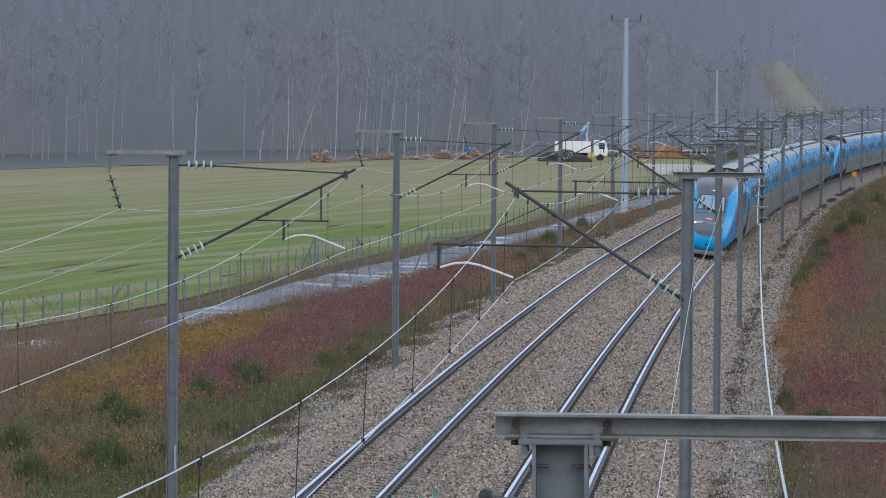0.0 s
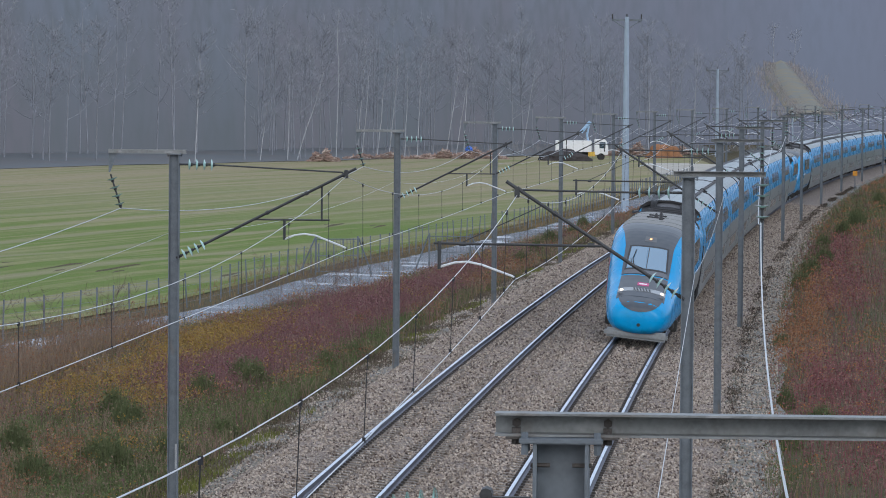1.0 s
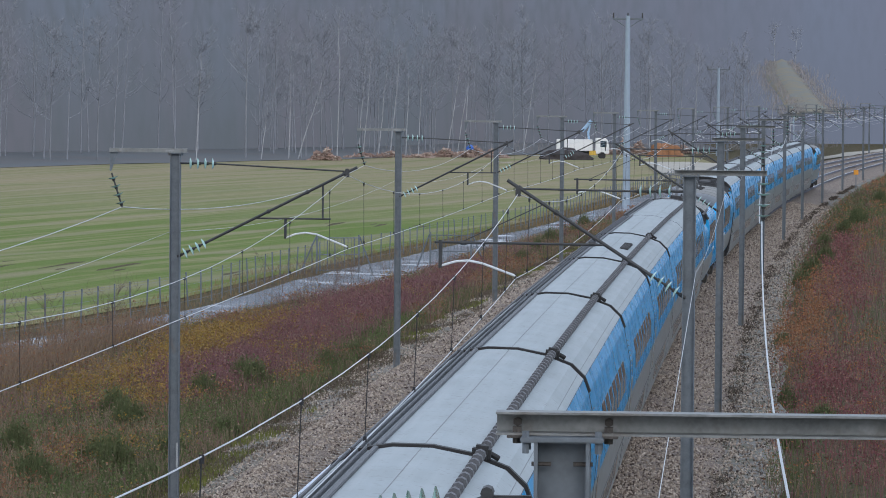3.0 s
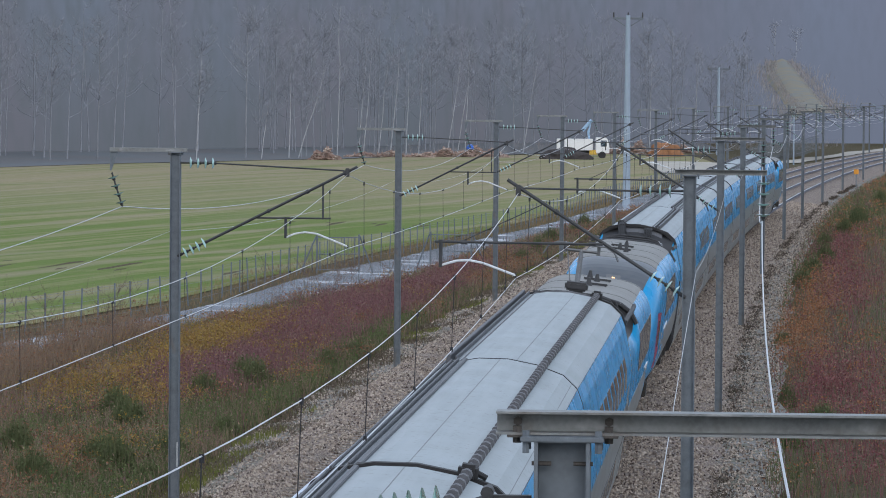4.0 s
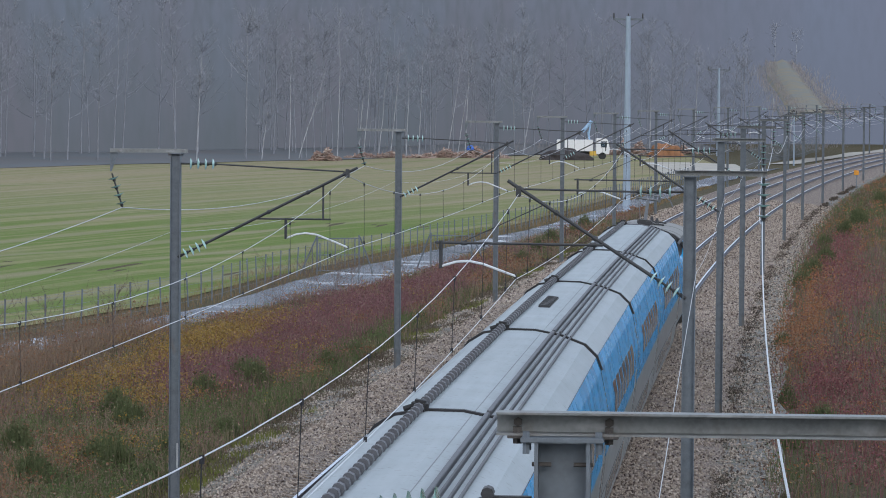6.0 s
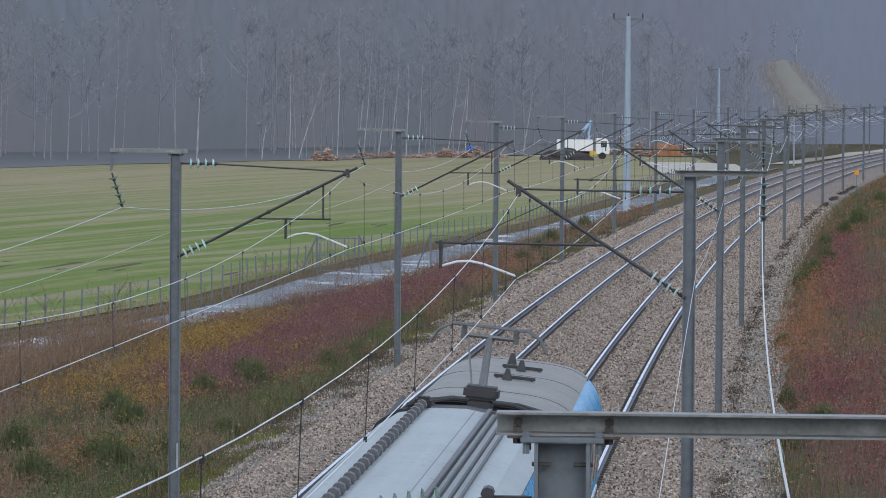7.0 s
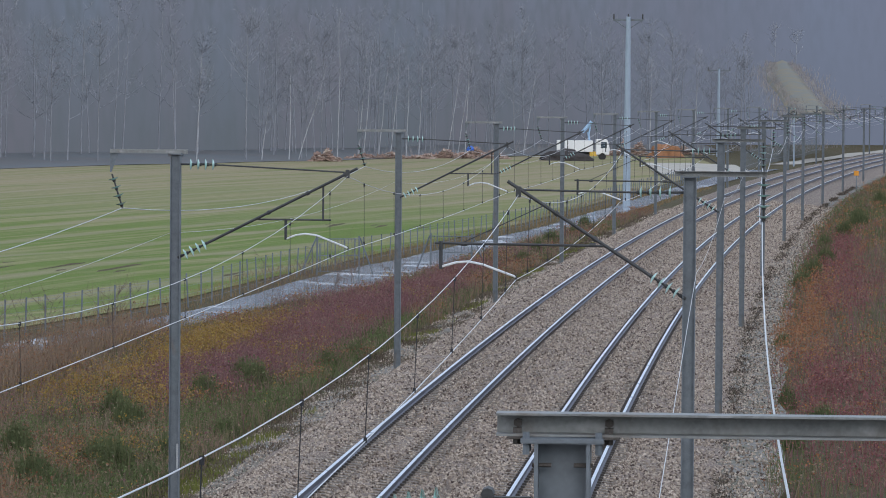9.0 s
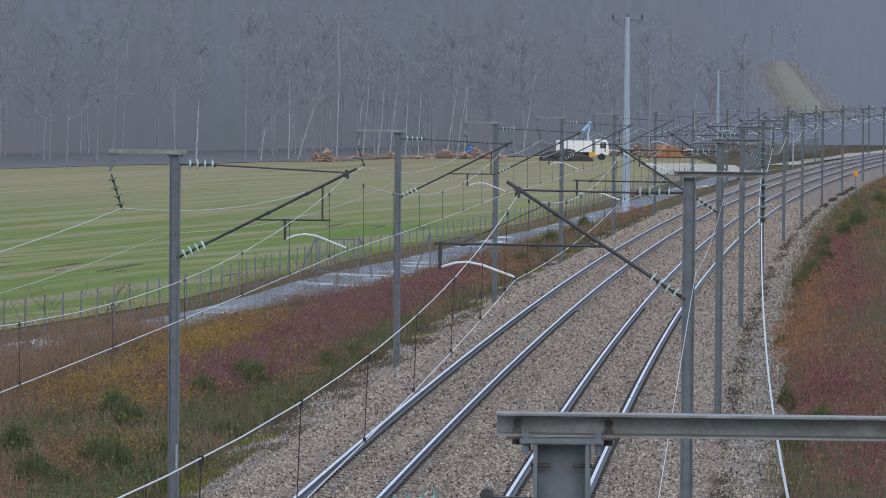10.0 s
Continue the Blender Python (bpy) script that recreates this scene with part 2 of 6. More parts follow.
def sleeper_mesh():
    bm = bmesh.new()
    for sx in (-1, 1):
        box(bm, (sx * RAIL - 0.42, -0.14, -0.36), (sx * RAIL + 0.42, 0.14, -0.168), 0.02)
    box(bm, (-0.35, -0.02, -0.3), (0.35, 0.02, -0.24))
    me = bpy.data.meshes.new("sleeper")
    bm.to_mesh(me)
    bm.free()
    me.materials.append(M["sleeper"])
    return me


def clip_mesh():
    bm = bmesh.new()
    for sx in (-1, 1):
        for o in (-1, 1):
            box(bm, (sx * RAIL + o * 0.12 - 0.045, -0.06, -0.17), (sx * RAIL + o * 0.12 + 0.045, 0.06, -0.115), 0.012)
    me = bpy.data.meshes.new("rail_clips")
    bm.to_mesh(me)
    bm.free()
    me.materials.append(M["clip"])
    return me


SLEEPER, CLIPS = sleeper_mesh(), clip_mesh()
for tr, nm in ((-2.1, "outer"), (2.1, "inner")):
    line = empty("railway_track")
    tagged(line, "railway track of polished steel rails on concrete sleepers", "railway track", "tracks of the line", kind="structure")
    railway[tr] = line
    for sx in (-1, 1):
        n = len(prof)
        V = np.concatenate([np.stack([on_track(s, tr, sx * RAIL + q[0], q[1]) for q in prof]) for s in rs])
        Fc = [(i * n + j, i * n + (j + 1) % n, (i + 1) * n + (j + 1) % n, (i + 1) * n + j) for i in range(len(rs) - 1) for j in range(n)]
        mi = [1 if j in (6, 7, 8) else 0 for i in range(len(rs) - 1) for j in range(n)]
        raw("rail", V, Fc, [M["rail_rust"], M["rail_head"]], line, "steel rail with a polished head", mats=mi)

# ================= overhead line masts =================
R_ST = [-33.0, 15.65, 66.48, 115.56, 160.98, 206.77, 256.29, 298.69, 345.35, 392, 439, 486, 533, 580, 627, 674, 721]
L_ST = [-25.0, 29.0, 85.22, 135.59, 177.48, 218.8, 261.81, 303.16, 347, 392, 437, 482, 527, 572, 617, 662, 707]
D_L, D_R, TOP = 5.315, 5.247, 6.94


def extruded(outline, axis, lo, hi):
    """A closed outline of (a, b) pairs drawn out along z (axis 2) or x (axis 0)."""
    bm = bmesh.new()
    put = (lambda p, q: (p[0], p[1], q)) if axis == 2 else (lambda p, q: (q, p[0], p[1]))
    f = bm.faces.new([bm.verts.new(put(p, lo)) for p in outline])
    e = bmesh.ops.extrude_face_region(bm, geom=[f])
    d = (0, 0, hi - lo) if axis == 2 else (hi - lo, 0, 0)
    bmesh.ops.translate(bm, vec=d, verts=[v for v in e["geom"] if isinstance(v, bmesh.types.BMVert)])
    bmesh.ops.recalc_face_normals(bm, faces=bm.faces)
    return bm


def h_post(h0, h1, w=0.2, t=0.014):
    q, r = w / 2, 0.006
    return extruded([(-q, -q), (-q + t, -q), (-q + t, -r), (q - t, -r), (q - t, -q), (q, -q), (q, q), (q - t, q), (q - t, r), (-q + t, r), (-q + t, q), (-q, q)], 2, h0, h1)


def disc_mesh():
    bm = bmesh.new()
    tube(bm, (0, 0, -0.013), (0, 0, 0.02), 0.12, 0.035, seg=16)
    bmesh.ops.bevel(bm, geom=[e for e in bm.edges if all(v.co.z < 0 for v in e.verts)], offset=0.008, segments=2, affect="EDGES")
    me = bpy.data.meshes.new("disc")
    bm.to_mesh(me)
    bm.free()
    me.materials.append(M["glass_green"])
    return me


DISC = disc_mesh()


def insulator(owner, a, b, n=4):
    """A string of glass discs between two points, under its mast."""
    a, b = Vector(a), Vector(b)
    d = (b - a).normalized()
    bm = bmesh.new()
    ln = (b - a).length
    prof_i = [(0.0, 0.018)]
    for i in range(n):
        c = ln * (i + 0.6) / n
        prof_i += [(c + 0.012, 0.018), (c + 0.014, 0.036), (c + 0.06, 0.03), (c + 0.062, 0.018)]
    prof_i.append((ln + 0.02, 0.018))
    turn = d.to_track_quat("Z", "Y").to_matrix().to_4x4()
    rings = [[bm.verts.new(a + (turn @ Vector((r * math.cos(q * math.pi / 4), r * math.sin(q * math.pi / 4), z)))) for q in range(8)] for z, r in prof_i]
    for u, v in zip(rings[:-1], rings[1:]):
        for q in range(8):
            bm.faces.new((u[q], u[(q + 1) % 8], v[(q + 1) % 8], v[q]))
    string = part("insulator_string", bm, M["cap"], owner, "dark capped insulator string")
    for i in range(n):
        ob = new("disc", DISC)
        ob.parent = string
        ob.matrix_basis = Matrix.Translation(a + d * (ln * (i + 0.6) / n)) @ turn


def mast(kind, reach=0.0):
    """A steel mast with its bracket; x runs from the mast to the track."""
    m = empty("overhead_line_mast")
    tagged(m, "galvanised steel overhead line mast with bracket and glass insulators", "catenary mast", "masts along the tracks")
    part("post", h_post(-1.1, TOP - 0.02), M["galv"], m, "galvanised H section post")
    bm = bmesh.new()
    box(bm, (-0.3, -0.3, -1.4), (0.3, 0.3, -0.62), 0.03)
    part("foundation", bm, M["sleeper"], m, "concrete footing")
    bm = bmesh.new()
    box(bm, (-0.15, -0.11, TOP - 0.02), (0.15, 0.11, TOP), 0.004)
    for sx in (-0.13, 0.13):
        for sy in (-0.08, 0.08):
            tube(bm, (sx, sy, TOP - 0.06), (sx, sy, TOP + 0.02), 0.014, seg=6)
    part("top_plate", bm, M["galv"], m)
    x1 = (-1.33 if kind == "pull" else -1.19) - reach
    z0, z1 = TOP + 0.002, TOP + 0.085
    bm = extruded([(-0.055, z0), (0.05, z0), (0.05, z0 + 0.008), (-0.047, z0 + 0.008), (-0.047, z1 - 0.008), (0.05, z1 - 0.008), (0.05, z1), (-0.055, z1)], 0, x1, 0.24)
    part("cross_beam", bm, M["beam"], m, "stained galvanised steel channel")
    if kind == "pull":
        bm = bmesh.new()
        vs = [bm.verts.new(p) for p in ((x1, 0.006, TOP), (x1 + 0.17, 0.006, TOP), (x1 + 0.03, 0.006, TOP - 0.38), (x1, 0.006, TOP - 0.38))]
        f = bm.faces.new(vs)
        e = bmesh.ops.extrude_face_region(bm, geom=[f])
        bmesh.ops.translate(bm, vec=(0, -0.012, 0), verts=[v for v in e["geom"] if isinstance(v, bmesh.types.BMVert)])
        bmesh.ops.recalc_face_normals(bm, faces=bm.faces)
        part("hanger_plate", bm, M["galv"], m)
        insulator(m, (x1 + 0.04, 0, TOP - 0.42), (x1 + 0.25, 0, TOP - 1.08), 4)
        tie_z, tie_end = 6.73, (3.40, 0, 6.60)
        low, high = Vector((0.1, 0, 4.88)), Vector((3.66, 0, 6.68))
    else:
        insulator(m, (x1 + 0.05, 0, TOP - 0.02), (x1 + 0.05, 0, TOP - 0.68), 4)
        tie_z, tie_end = 6.69, (2.66, 0, 6.71)
        low, high = Vector((0.1, 0, 5.07)), Vector((2.83, 0, 6.84))
    if reach:
        insulator(m, (0.42, 0, 6.645), (0.67, 0.0, 6.60), 5)
    else:
        insulator(m, (0.22, 0, tie_z), (0.82, 0, tie_z - 0.005), 4)
    if reach:
        for q in (-0.165, 0.165):
            bm = bmesh.new()
            box(bm, (q - 0.035, -0.05, TOP - 0.008), (q + 0.035, 0.055, TOP + 0.002), 0.002)
            tube(bm, (q, 0.0, TOP - 0.03), (q, 0.0, TOP + 0.03), 0.018, seg=6)
            tube(bm, (q, -0.05, TOP + 0.045), (q, -0.03, TOP + 0.045), 0.017, seg=6)
            part("clamp", bm, M["bolt"], m, "rust-stained clamp bolt")
        for q in (-0.075, 0.075):
            bm = bmesh.new()
            tube(bm, (q - 0.035, 0.05, TOP - 0.1), (q + 0.035, 0.05, TOP - 0.1), 0.008, seg=6)
            part("flange_bolt", bm, M["bolt"], m)
    d = (high - low).normalized()
    insulator(m, low + d * 0.04, low + d * 0.60, 4)
    bm = bmesh.new()
    if reach:
        box(bm, (0.1, -0.03, 6.66), (0.3, 0.03, 6.72), 0.012)
        tube(bm, (0.24, 0, 6.70), (0.42, 0, 6.64), 0.034, 0.026)
        tube(bm, (0.27, -0.05, 6.73), (0.27, 0.05, 6.73), 0.024)
        tube(bm, (0.66, 0, 6.62), (1.0, 0, 6.56), 0.016)
        tube(bm, (1.0, 0, 6.56), tie_end, 0.016)
    else:
        tube(bm, (0.1, 0, tie_z), (0.24, 0, tie_z), 0.02)
        tube(bm, (0.8, 0, tie_z - 0.005), tie_end, 0.016)
    part("top_tie", bm, M["galv_dark"], m, "dark steel tie rod")
    bm = bmesh.new()
    tube(bm, low + d * 0.56, high, 0.028)
    tube(bm, low - d * 0.06, low + d * 0.06, 0.03)
    for q in (0.5, 0.72, 0.93):
        p = low + (high - low) * q
        tube(bm, p - d * 0.03, p + d * 0.03, 0.042)
    part("bracket_tube", bm, M["galv_dark"], m, "weathered steel diagonal tube")
    reg, drop, arm, cl = bmesh.new(), bmesh.new(), bmesh.new(), bmesh.new()
    if kind == "pull":
        tube(reg, (1.60, 0.03, 5.64), (3.13, 0.03, 5.64), 0.018)
        tube(reg, (2.97, 0.03, 6.34), (2.97, 0.03, 5.62), 0.02)
        tube(drop, (2.22, 0.03, 5.66), (2.22, 0.03, 5.24), 0.028)
        ap = [(2.22, 0.03, 5.25), (2.42, 0.03, 5.33), (2.62, 0.03, 5.36), (2.85, 0.03, 5.33), (3.47, 0.03, 5.085)]
        msg = (3.46, 0, 6.55)
    else:
        tube(reg, (1.34, 0.03, 5.85), (3.95, 0.03, 5.87), 0.02)
        tube(reg, (3.5, 0.03, 5.89), (2.28, 0.03, 6.46), 0.008)
        for q in (1.5, 3.5):
            tube(reg, (q - 0.05, 0.03, 5.86), (q + 0.05, 0.03, 5.86), 0.034)
        tube(drop, (3.86, 0.03, 5.9), (3.86, 0.03, 5.47), 0.03)
        ap = [(3.86, 0.03, 5.5), (3.62, 0.03, 5.57), (3.42, 0.03, 5.585), (3.2, 0.03, 5.54), (2.69, 0.03, 5.355)]
        msg = (2.66, 0, 6.66)
    part("registration_tube", reg, M["galv_dark"], m)
    part("drop_bracket", drop, M["galv_dark"], m)
    chain(arm, ap, 0.019)
    part("steady_arm", arm, M["alu"], m, "bright curved aluminium steady arm")
    box(cl, (msg[0] - 0.04, -0.05, msg[2] - 0.07), (msg[0] + 0.04, 0.05, msg[2] + 0.1), 0.01)
    part("messenger_clamp", cl, M["galv_dark"], m)
    cl = bmesh.new()
    tube(cl, (ap[-1][0], 0.03, ap[-1][2] + 0.03), (ap[-1][0], 0.03, ap[-1][2] - 0.05), 0.016)
    part("contact_clamp", cl, M["galv_dark"], m)
    return m


mast_l, mast_r = mast("pull"), mast("push")
for i, s in enumerate(L_ST):
    mat = at(s, -D_L)
    if i == 0:
        mast_l.matrix_basis = mat
    else:
        copy_thing(mast_l, mat)
for i, s in enumerate(R_ST):
    mat = at(s, D_R - (0.04 if i == 1 else 0), 0.034 if i == 1 else 0, math.pi)
    if i == 1:
        mast("push", 0.2).matrix_basis = mat
    elif i == 0:
        mast_r.matrix_basis = mat
    else:
        copy_thing(mast_r, mat)


# ================= overhead wires =================
def span(s0, s1, lat, z, sag, n=12):
    q = np.linspace(0, 1, n)
    return place(s0 + (s1 - s0) * q, np.zeros(n) + lat, z - sag * 4 * q * (1 - q))


def wires(stations, lat_c, z_c, lat_m, z_m, lat_f, z_f, lat_e, z_e, low_at=None, sag50=0.85, dip=0.08):
    line = empty("overhead_wires")
    tagged(line, "overhead contact and messenger wires with thin droppers above a track", "overhead wires", "wires over the tracks")
    con, mes, fee, ear = [], [], [], []
    for a, b in zip(stations[:-1], stations[1:]):
        sag = sag50 * min(1.2, ((b - a) / 50) ** 2)
        za, zb = (z_m - 0.25 if q == low_at else z_m for q in (a, b))
        fa, fb = (lat_f - 0.22 if q == low_at else lat_f for q in (a, b))
        oa, ob = (0.22 if q == low_at else 0.0 for q in (a, b))
        con.append(span(a, b, np.linspace(lat_c + oa, lat_c + ob, 10), z_c, dip, 10))
        mes.append(span(a, b, np.linspace(lat_m + oa, lat_m + ob, 14), np.linspace(za, zb, 14), sag, 14))
        fee.append(span(a, b, np.linspace(fa, fb, 14), z_f, 0.5, 14))
        ear.append(span(a, b, lat_e, z_e, 0.35, 12))
        n = max(3, int(round((b - a) / 6.75)))
        for i in range(n):
            q = (i + 0.5) / n
            s = a + (b - a) * q
            if s < 15 or s > 420:
                continue
            top = za + (zb - za) * q - sag * 4 * q * (1 - q)
            o = oa + (ob - oa) * q
            p = place([s, s], [lat_m + o, lat_c + o], [top + 0.015, z_c - dip * 4 * q * (1 - q) - 0.01])
            pts = [p[0] + (p[1] - p[0]) * w for w in (0, 0.06, 0.061, 0.939, 0.94, 1)]
            v, f = sweep(np.array(pts), 0.0045)
            v = v.reshape(6, 4, 3)
            c = np.array(pts)[:, None]
            v[[0, 1, 4, 5]] = c[[0, 1, 4, 5]] + (v[[0, 1, 4, 5]] - c[[0, 1, 4, 5]]) * 3.6
            raw("dropper", v.reshape(-1, 3), f, M["dropper"], line)
    for nm, w, rr, lb in (("contact_wire", con, 0.0085, "bright contact wire"), ("messenger_wire", mes, 0.0075, "stranded messenger wire"),
                          ("feeder_wire", fee, 0.0105, "pale feeder cable"), ("earth_wire", ear, 0.005, "thin earth wire")):
        pts = np.concatenate([w[0]] + [q[1:] for q in w[1:]])
        v, f = sweep(pts, rr * WIRE)
        raw(nm, v, f, M["copper"], line, lb)
    return line


WIRE = 0.8
wires(L_ST, -D_L + 3.47, 5.04, -D_L + 3.46, 6.52, -D_L - 1.08, 5.84, -D_L - 0.11, 5.35)
wires(R_ST, D_R - 2.69, 5.31, D_R - 2.66, 6.63, D_R + 1.12, 6.24, D_R + 0.11, 5.45, low_at=15.65, sag50=0.60, dip=0.20)

# ================= the train =================
k = Mat("train_blue_paint", (0.0, 0.285, 0.60), 0.28, spec=0.28)
k.mix(k.times(k.noise(1.2, 4, lo=0.5, hi=0.75), 0.35), (0.02, 0.17, 0.30))
k.rough(k.noise(0.8, 3), 0.22, 0.34)
M["blue"] = k.m
k = Mat("train_grey_roof", (0.33, 0.372, 0.395), 0.62, spec=0.3)
k.mix(k.times(k.noise(0.8, 4), 0.35), (0.25, 0.27, 0.275)).mix(k.times(k.noise(1.0, 5, k.coord(scale=(7, 0.35, 3))), 0.3), (0.42, 0.46, 0.48)).mix(k.times(k.noise(11, 3, lo=0.6, hi=0.75), 0.5), (0.14, 0.13, 0.12))
M["roof"] = k.m
k = Mat("train_lower_side_grey", (0.25, 0.275, 0.285), 0.36)
k.mix(k.times(k.noise(1.5, 4, k.coord(scale=(1, 0.4, 2))), 0.5), (0.15, 0.14, 0.13)).mix(k.times(k.noise(12, 3, lo=0.5, hi=0.7), 0.4), (0.12, 0.10, 0.085))
M["side"] = k.m
k = Mat("train_dark_mask", (0.05, 0.06, 0.075), 0.35)
k.mix(k.times(k.noise(4, 4), 0.5), (0.085, 0.092, 0.10))
M["mask"] = k.m
M["seam"] = make("roof_joint_sealant", (0.22, 0.235, 0.24), 0.7).m
M["cowl"] = make("grey_cowl_paint", (0.115, 0.12, 0.135), 0.5, 0, 0.2, 3).m
k = Mat("power_car_roof_grey", (0.215, 0.215, 0.205), 0.6, spec=0.3)
k.mix(k.times(k.noise(0.9, 4), 0.5), (0.15, 0.14, 0.13)).mix(k.times(k.noise(1.3, 5, k.coord(scale=(1, 6, 3))), 0.45), (0.29, 0.29, 0.28)).mix(k.times(k.noise(14, 3, lo=0.55, hi=0.72), 0.5), (0.10, 0.09, 0.085))
M["power_roof"] = k.m
M["hv"] = make("dusty_cable_insulation", (0.085, 0.088, 0.10), 0.55, 0, 0.3, 8).m
M["rubber"] = make("black_rubber", (0.018, 0.018, 0.02), 0.7).m
M["well"] = make("dark_roof_equipment", (0.035, 0.036, 0.04), 0.65).m
M["equip"] = make("grey_equipment_metal", (0.16, 0.165, 0.17), 0.5, 0.5).m
M["window"] = make("tinted_window_glass", (0.025, 0.05, 0.07), 0.08, 0, 0.2, 2, 0.8).m
# blue base carries reflected sky in the colour, besides the real gloss
k = Mat("windscreen_painted_sky", (0.10, 0.20, 0.30), 0.04, spec=1.0)
k.b.inputs["IOR"].default_value = 1.9
M["screen"] = k.m
M["silver"] = make("headlight_panel", (0.35, 0.37, 0.39), 0.35, 0.3).m
M["lamp"] = Mat("headlight_glow", (0.9, 0.85, 0.7), 0.2).glow((1.0, 0.78, 0.5), 1.3).m
M["lamp_orange"] = Mat("top_lamp_glow", (0.9, 0.6, 0.3), 0.2).glow((1.0, 0.42, 0.1), 2.0).m
M["red"] = make("cab_door_magenta_paint", (0.36, 0.03, 0.085), 0.4).m
M["badge"] = make("badge_magenta", (0.50, 0.04, 0.18), 0.4).m
M["white"] = make("white_paint", (0.75, 0.75, 0.75), 0.4, 0, 0.05).m
M["tread"] = make("bogie_steel", (0.05, 0.045, 0.04), 0.7, 0.4).m

HALF = [(1.16, 0.40), (1.33, 0.46), (1.41, 0.75), (1.445, 1.45), (1.45, 2.2), (1.44, 2.62), (1.405, 2.95), (1.20, 3.62), (1.09, 3.84), (0.86, 4.02), (0.45, 4.13), (0.0, 4.17)]


def at_height(z):
    """The side's x at a height, on a trailer."""
    for (xa, za), (xb, zb) in zip(HALF[:-1], HALF[1:]):
        if za <= z <= zb:
            return xa + (xb - xa) * (z - za) / (zb - za)
    return HALF[-1][0]


def loft_body(name, y0, y1, parent, ny=8):
    ring = [(x, z) for x, z in HALF] + [(-x, z) for x, z in HALF[-2::-1]]
    n = len(ring)
    ys = np.linspace(y0, y1, ny)
    V = [(x, y, z) for y in ys for x, z in ring]
    Fc, mi = [], []
    for i in range(ny - 1):
        for j in range(n - 1):
            Fc.append((i * n + j, i * n + j + 1, (i + 1) * n + j + 1, (i + 1) * n + j))
            z = (ring[j][1] + ring[j + 1][1]) / 2
            mi.append(2 if z > 3.8 else (1 if z > 2.3 else 0))
        Fc.append((i * n, (i + 1) * n, (i + 1) * n + n - 1, i * n + n - 1))
        mi.append(0)
    Fc += [tuple(range(n)), tuple(range((ny - 1) * n + n - 1, (ny - 1) * n - 1, -1))]
    mi += [3, 3]
    ob = raw(name, V, [f[::-1] for f in Fc], [M["side"], M["blue"], M["roof"], M["rubber"]], parent, "blue and grey coach body with a pale grey roof", mats=mi)
    return ob


def ring_band(name, y, width, grow, mat, parent, zmin=0.5):
    """A band round a trailer's section, proud of it."""
    ring = [(x + grow * (1 if x > 0.6 else x / 0.6), z + (grow if z > 3.5 else 0)) for x, z in HALF if z >= zmin]
    ring = ring + [(-x, z) for x, z in ring[-2::-1]]
    inner = [(x * 0.94, z - 0.08) for x, z in ring]
    n = len(ring)
    V = [(x, yy, z) for yy in (y - width / 2, y + width / 2) for x, z in ring] + [(x, yy, z) for yy in (y - width / 2, y + width / 2) for x, z in inner]
    Fc = []
    for j in range(n - 1):
        Fc += [(j, j + 1, n + j + 1, n + j), (j, 2 * n + j, 2 * n + j + 1, j + 1), (n + j, n + j + 1, 3 * n + j + 1, 3 * n + j)]
    return raw(name, V, Fc, mat, parent)


def shared(name, bm, mat):
    me = bpy.data.meshes.new(name)
    bm.to_mesh(me)
    bm.free()
    for q in mat if isinstance(mat, (list, tuple)) else [mat]:
        me.materials.append(q)
    return me


def side_panel(y0, y1, z0, z1, out, side=1, n=3):
    """A thin panel that follows a trailer's side."""
    bm = bmesh.new()
    zs = sorted({z0, z1, *[z for x, z in HALF if z0 < z < z1]})
    rows = [[bm.verts.new((side * (at_height(z) + out), y, z)) for y in (y0, y1)] for z in zs]
    back = [[bm.verts.new((side * (at_height(z) - 0.03), y, z)) for y in (y0, y1)] for z in zs]
    for a, b in zip(rows[:-1], rows[1:]):
        bm.faces.new((a[0], a[1], b[1], b[0]))
    for r, b in ((rows, back),):
        bm.faces.new((r[0][0], b[0][0], b[0][1], r[0][1]))
        bm.faces.new((r[-1][1], b[-1][1], b[-1][0], r[-1][0]))
        for q in (0, 1):
            for i in range(len(zs) - 1):
                bm.faces.new((r[i][q], r[i + 1][q], b[i + 1][q], b[i][q]))
    bmesh.ops.recalc_face_normals(bm, faces=bm.faces)
    return bm


WIN = {}


def window(side, upper, y, parent):
    key = (side, upper)
    if key not in WIN:
        z0, z1 = (2.62, 3.2) if upper else (0.95, 1.4)
        WIN[key] = shared("window", side_panel(-0.62, 0.62, z0, z1, 0.006, side), M["window"])
    ob = new("window", WIN[key])
    ob.parent = parent
    ob.location = (0, y, 0)
    return ob


def bogie(parent, y):
    bm = bmesh.new()
    for sx in (-1, 1):
        box(bm, (sx * 1.05 - 0.07, y - 1.5, 0.42), (sx * 1.05 + 0.07, y + 1.5, 0.62), 0.03)
        box(bm, (sx * 1.12 - 0.1, y - 0.35, 0.3), (sx * 1.12 + 0.1, y + 0.35, 0.7), 0.03)
    box(bm, (-1.0, y - 0.25, 0.4), (1.0, y + 0.25, 0.6), 0.03)
    b = part("bogie", bm, M["tread"], parent, "dark steel bogie")
    for yy in (y - 1.5, y + 1.5):
        bm = bmesh.new()
        tube(bm, (-0.75, yy, 0.46), (0.75, yy, 0.46), 0.08)
        for sx in (-1, 1):
            tube(bm, (sx * 0.69, yy, 0.46), (sx * 0.82, yy, 0.46), 0.46, seg=24)
        part("wheelset", bm, M["tread"], b)


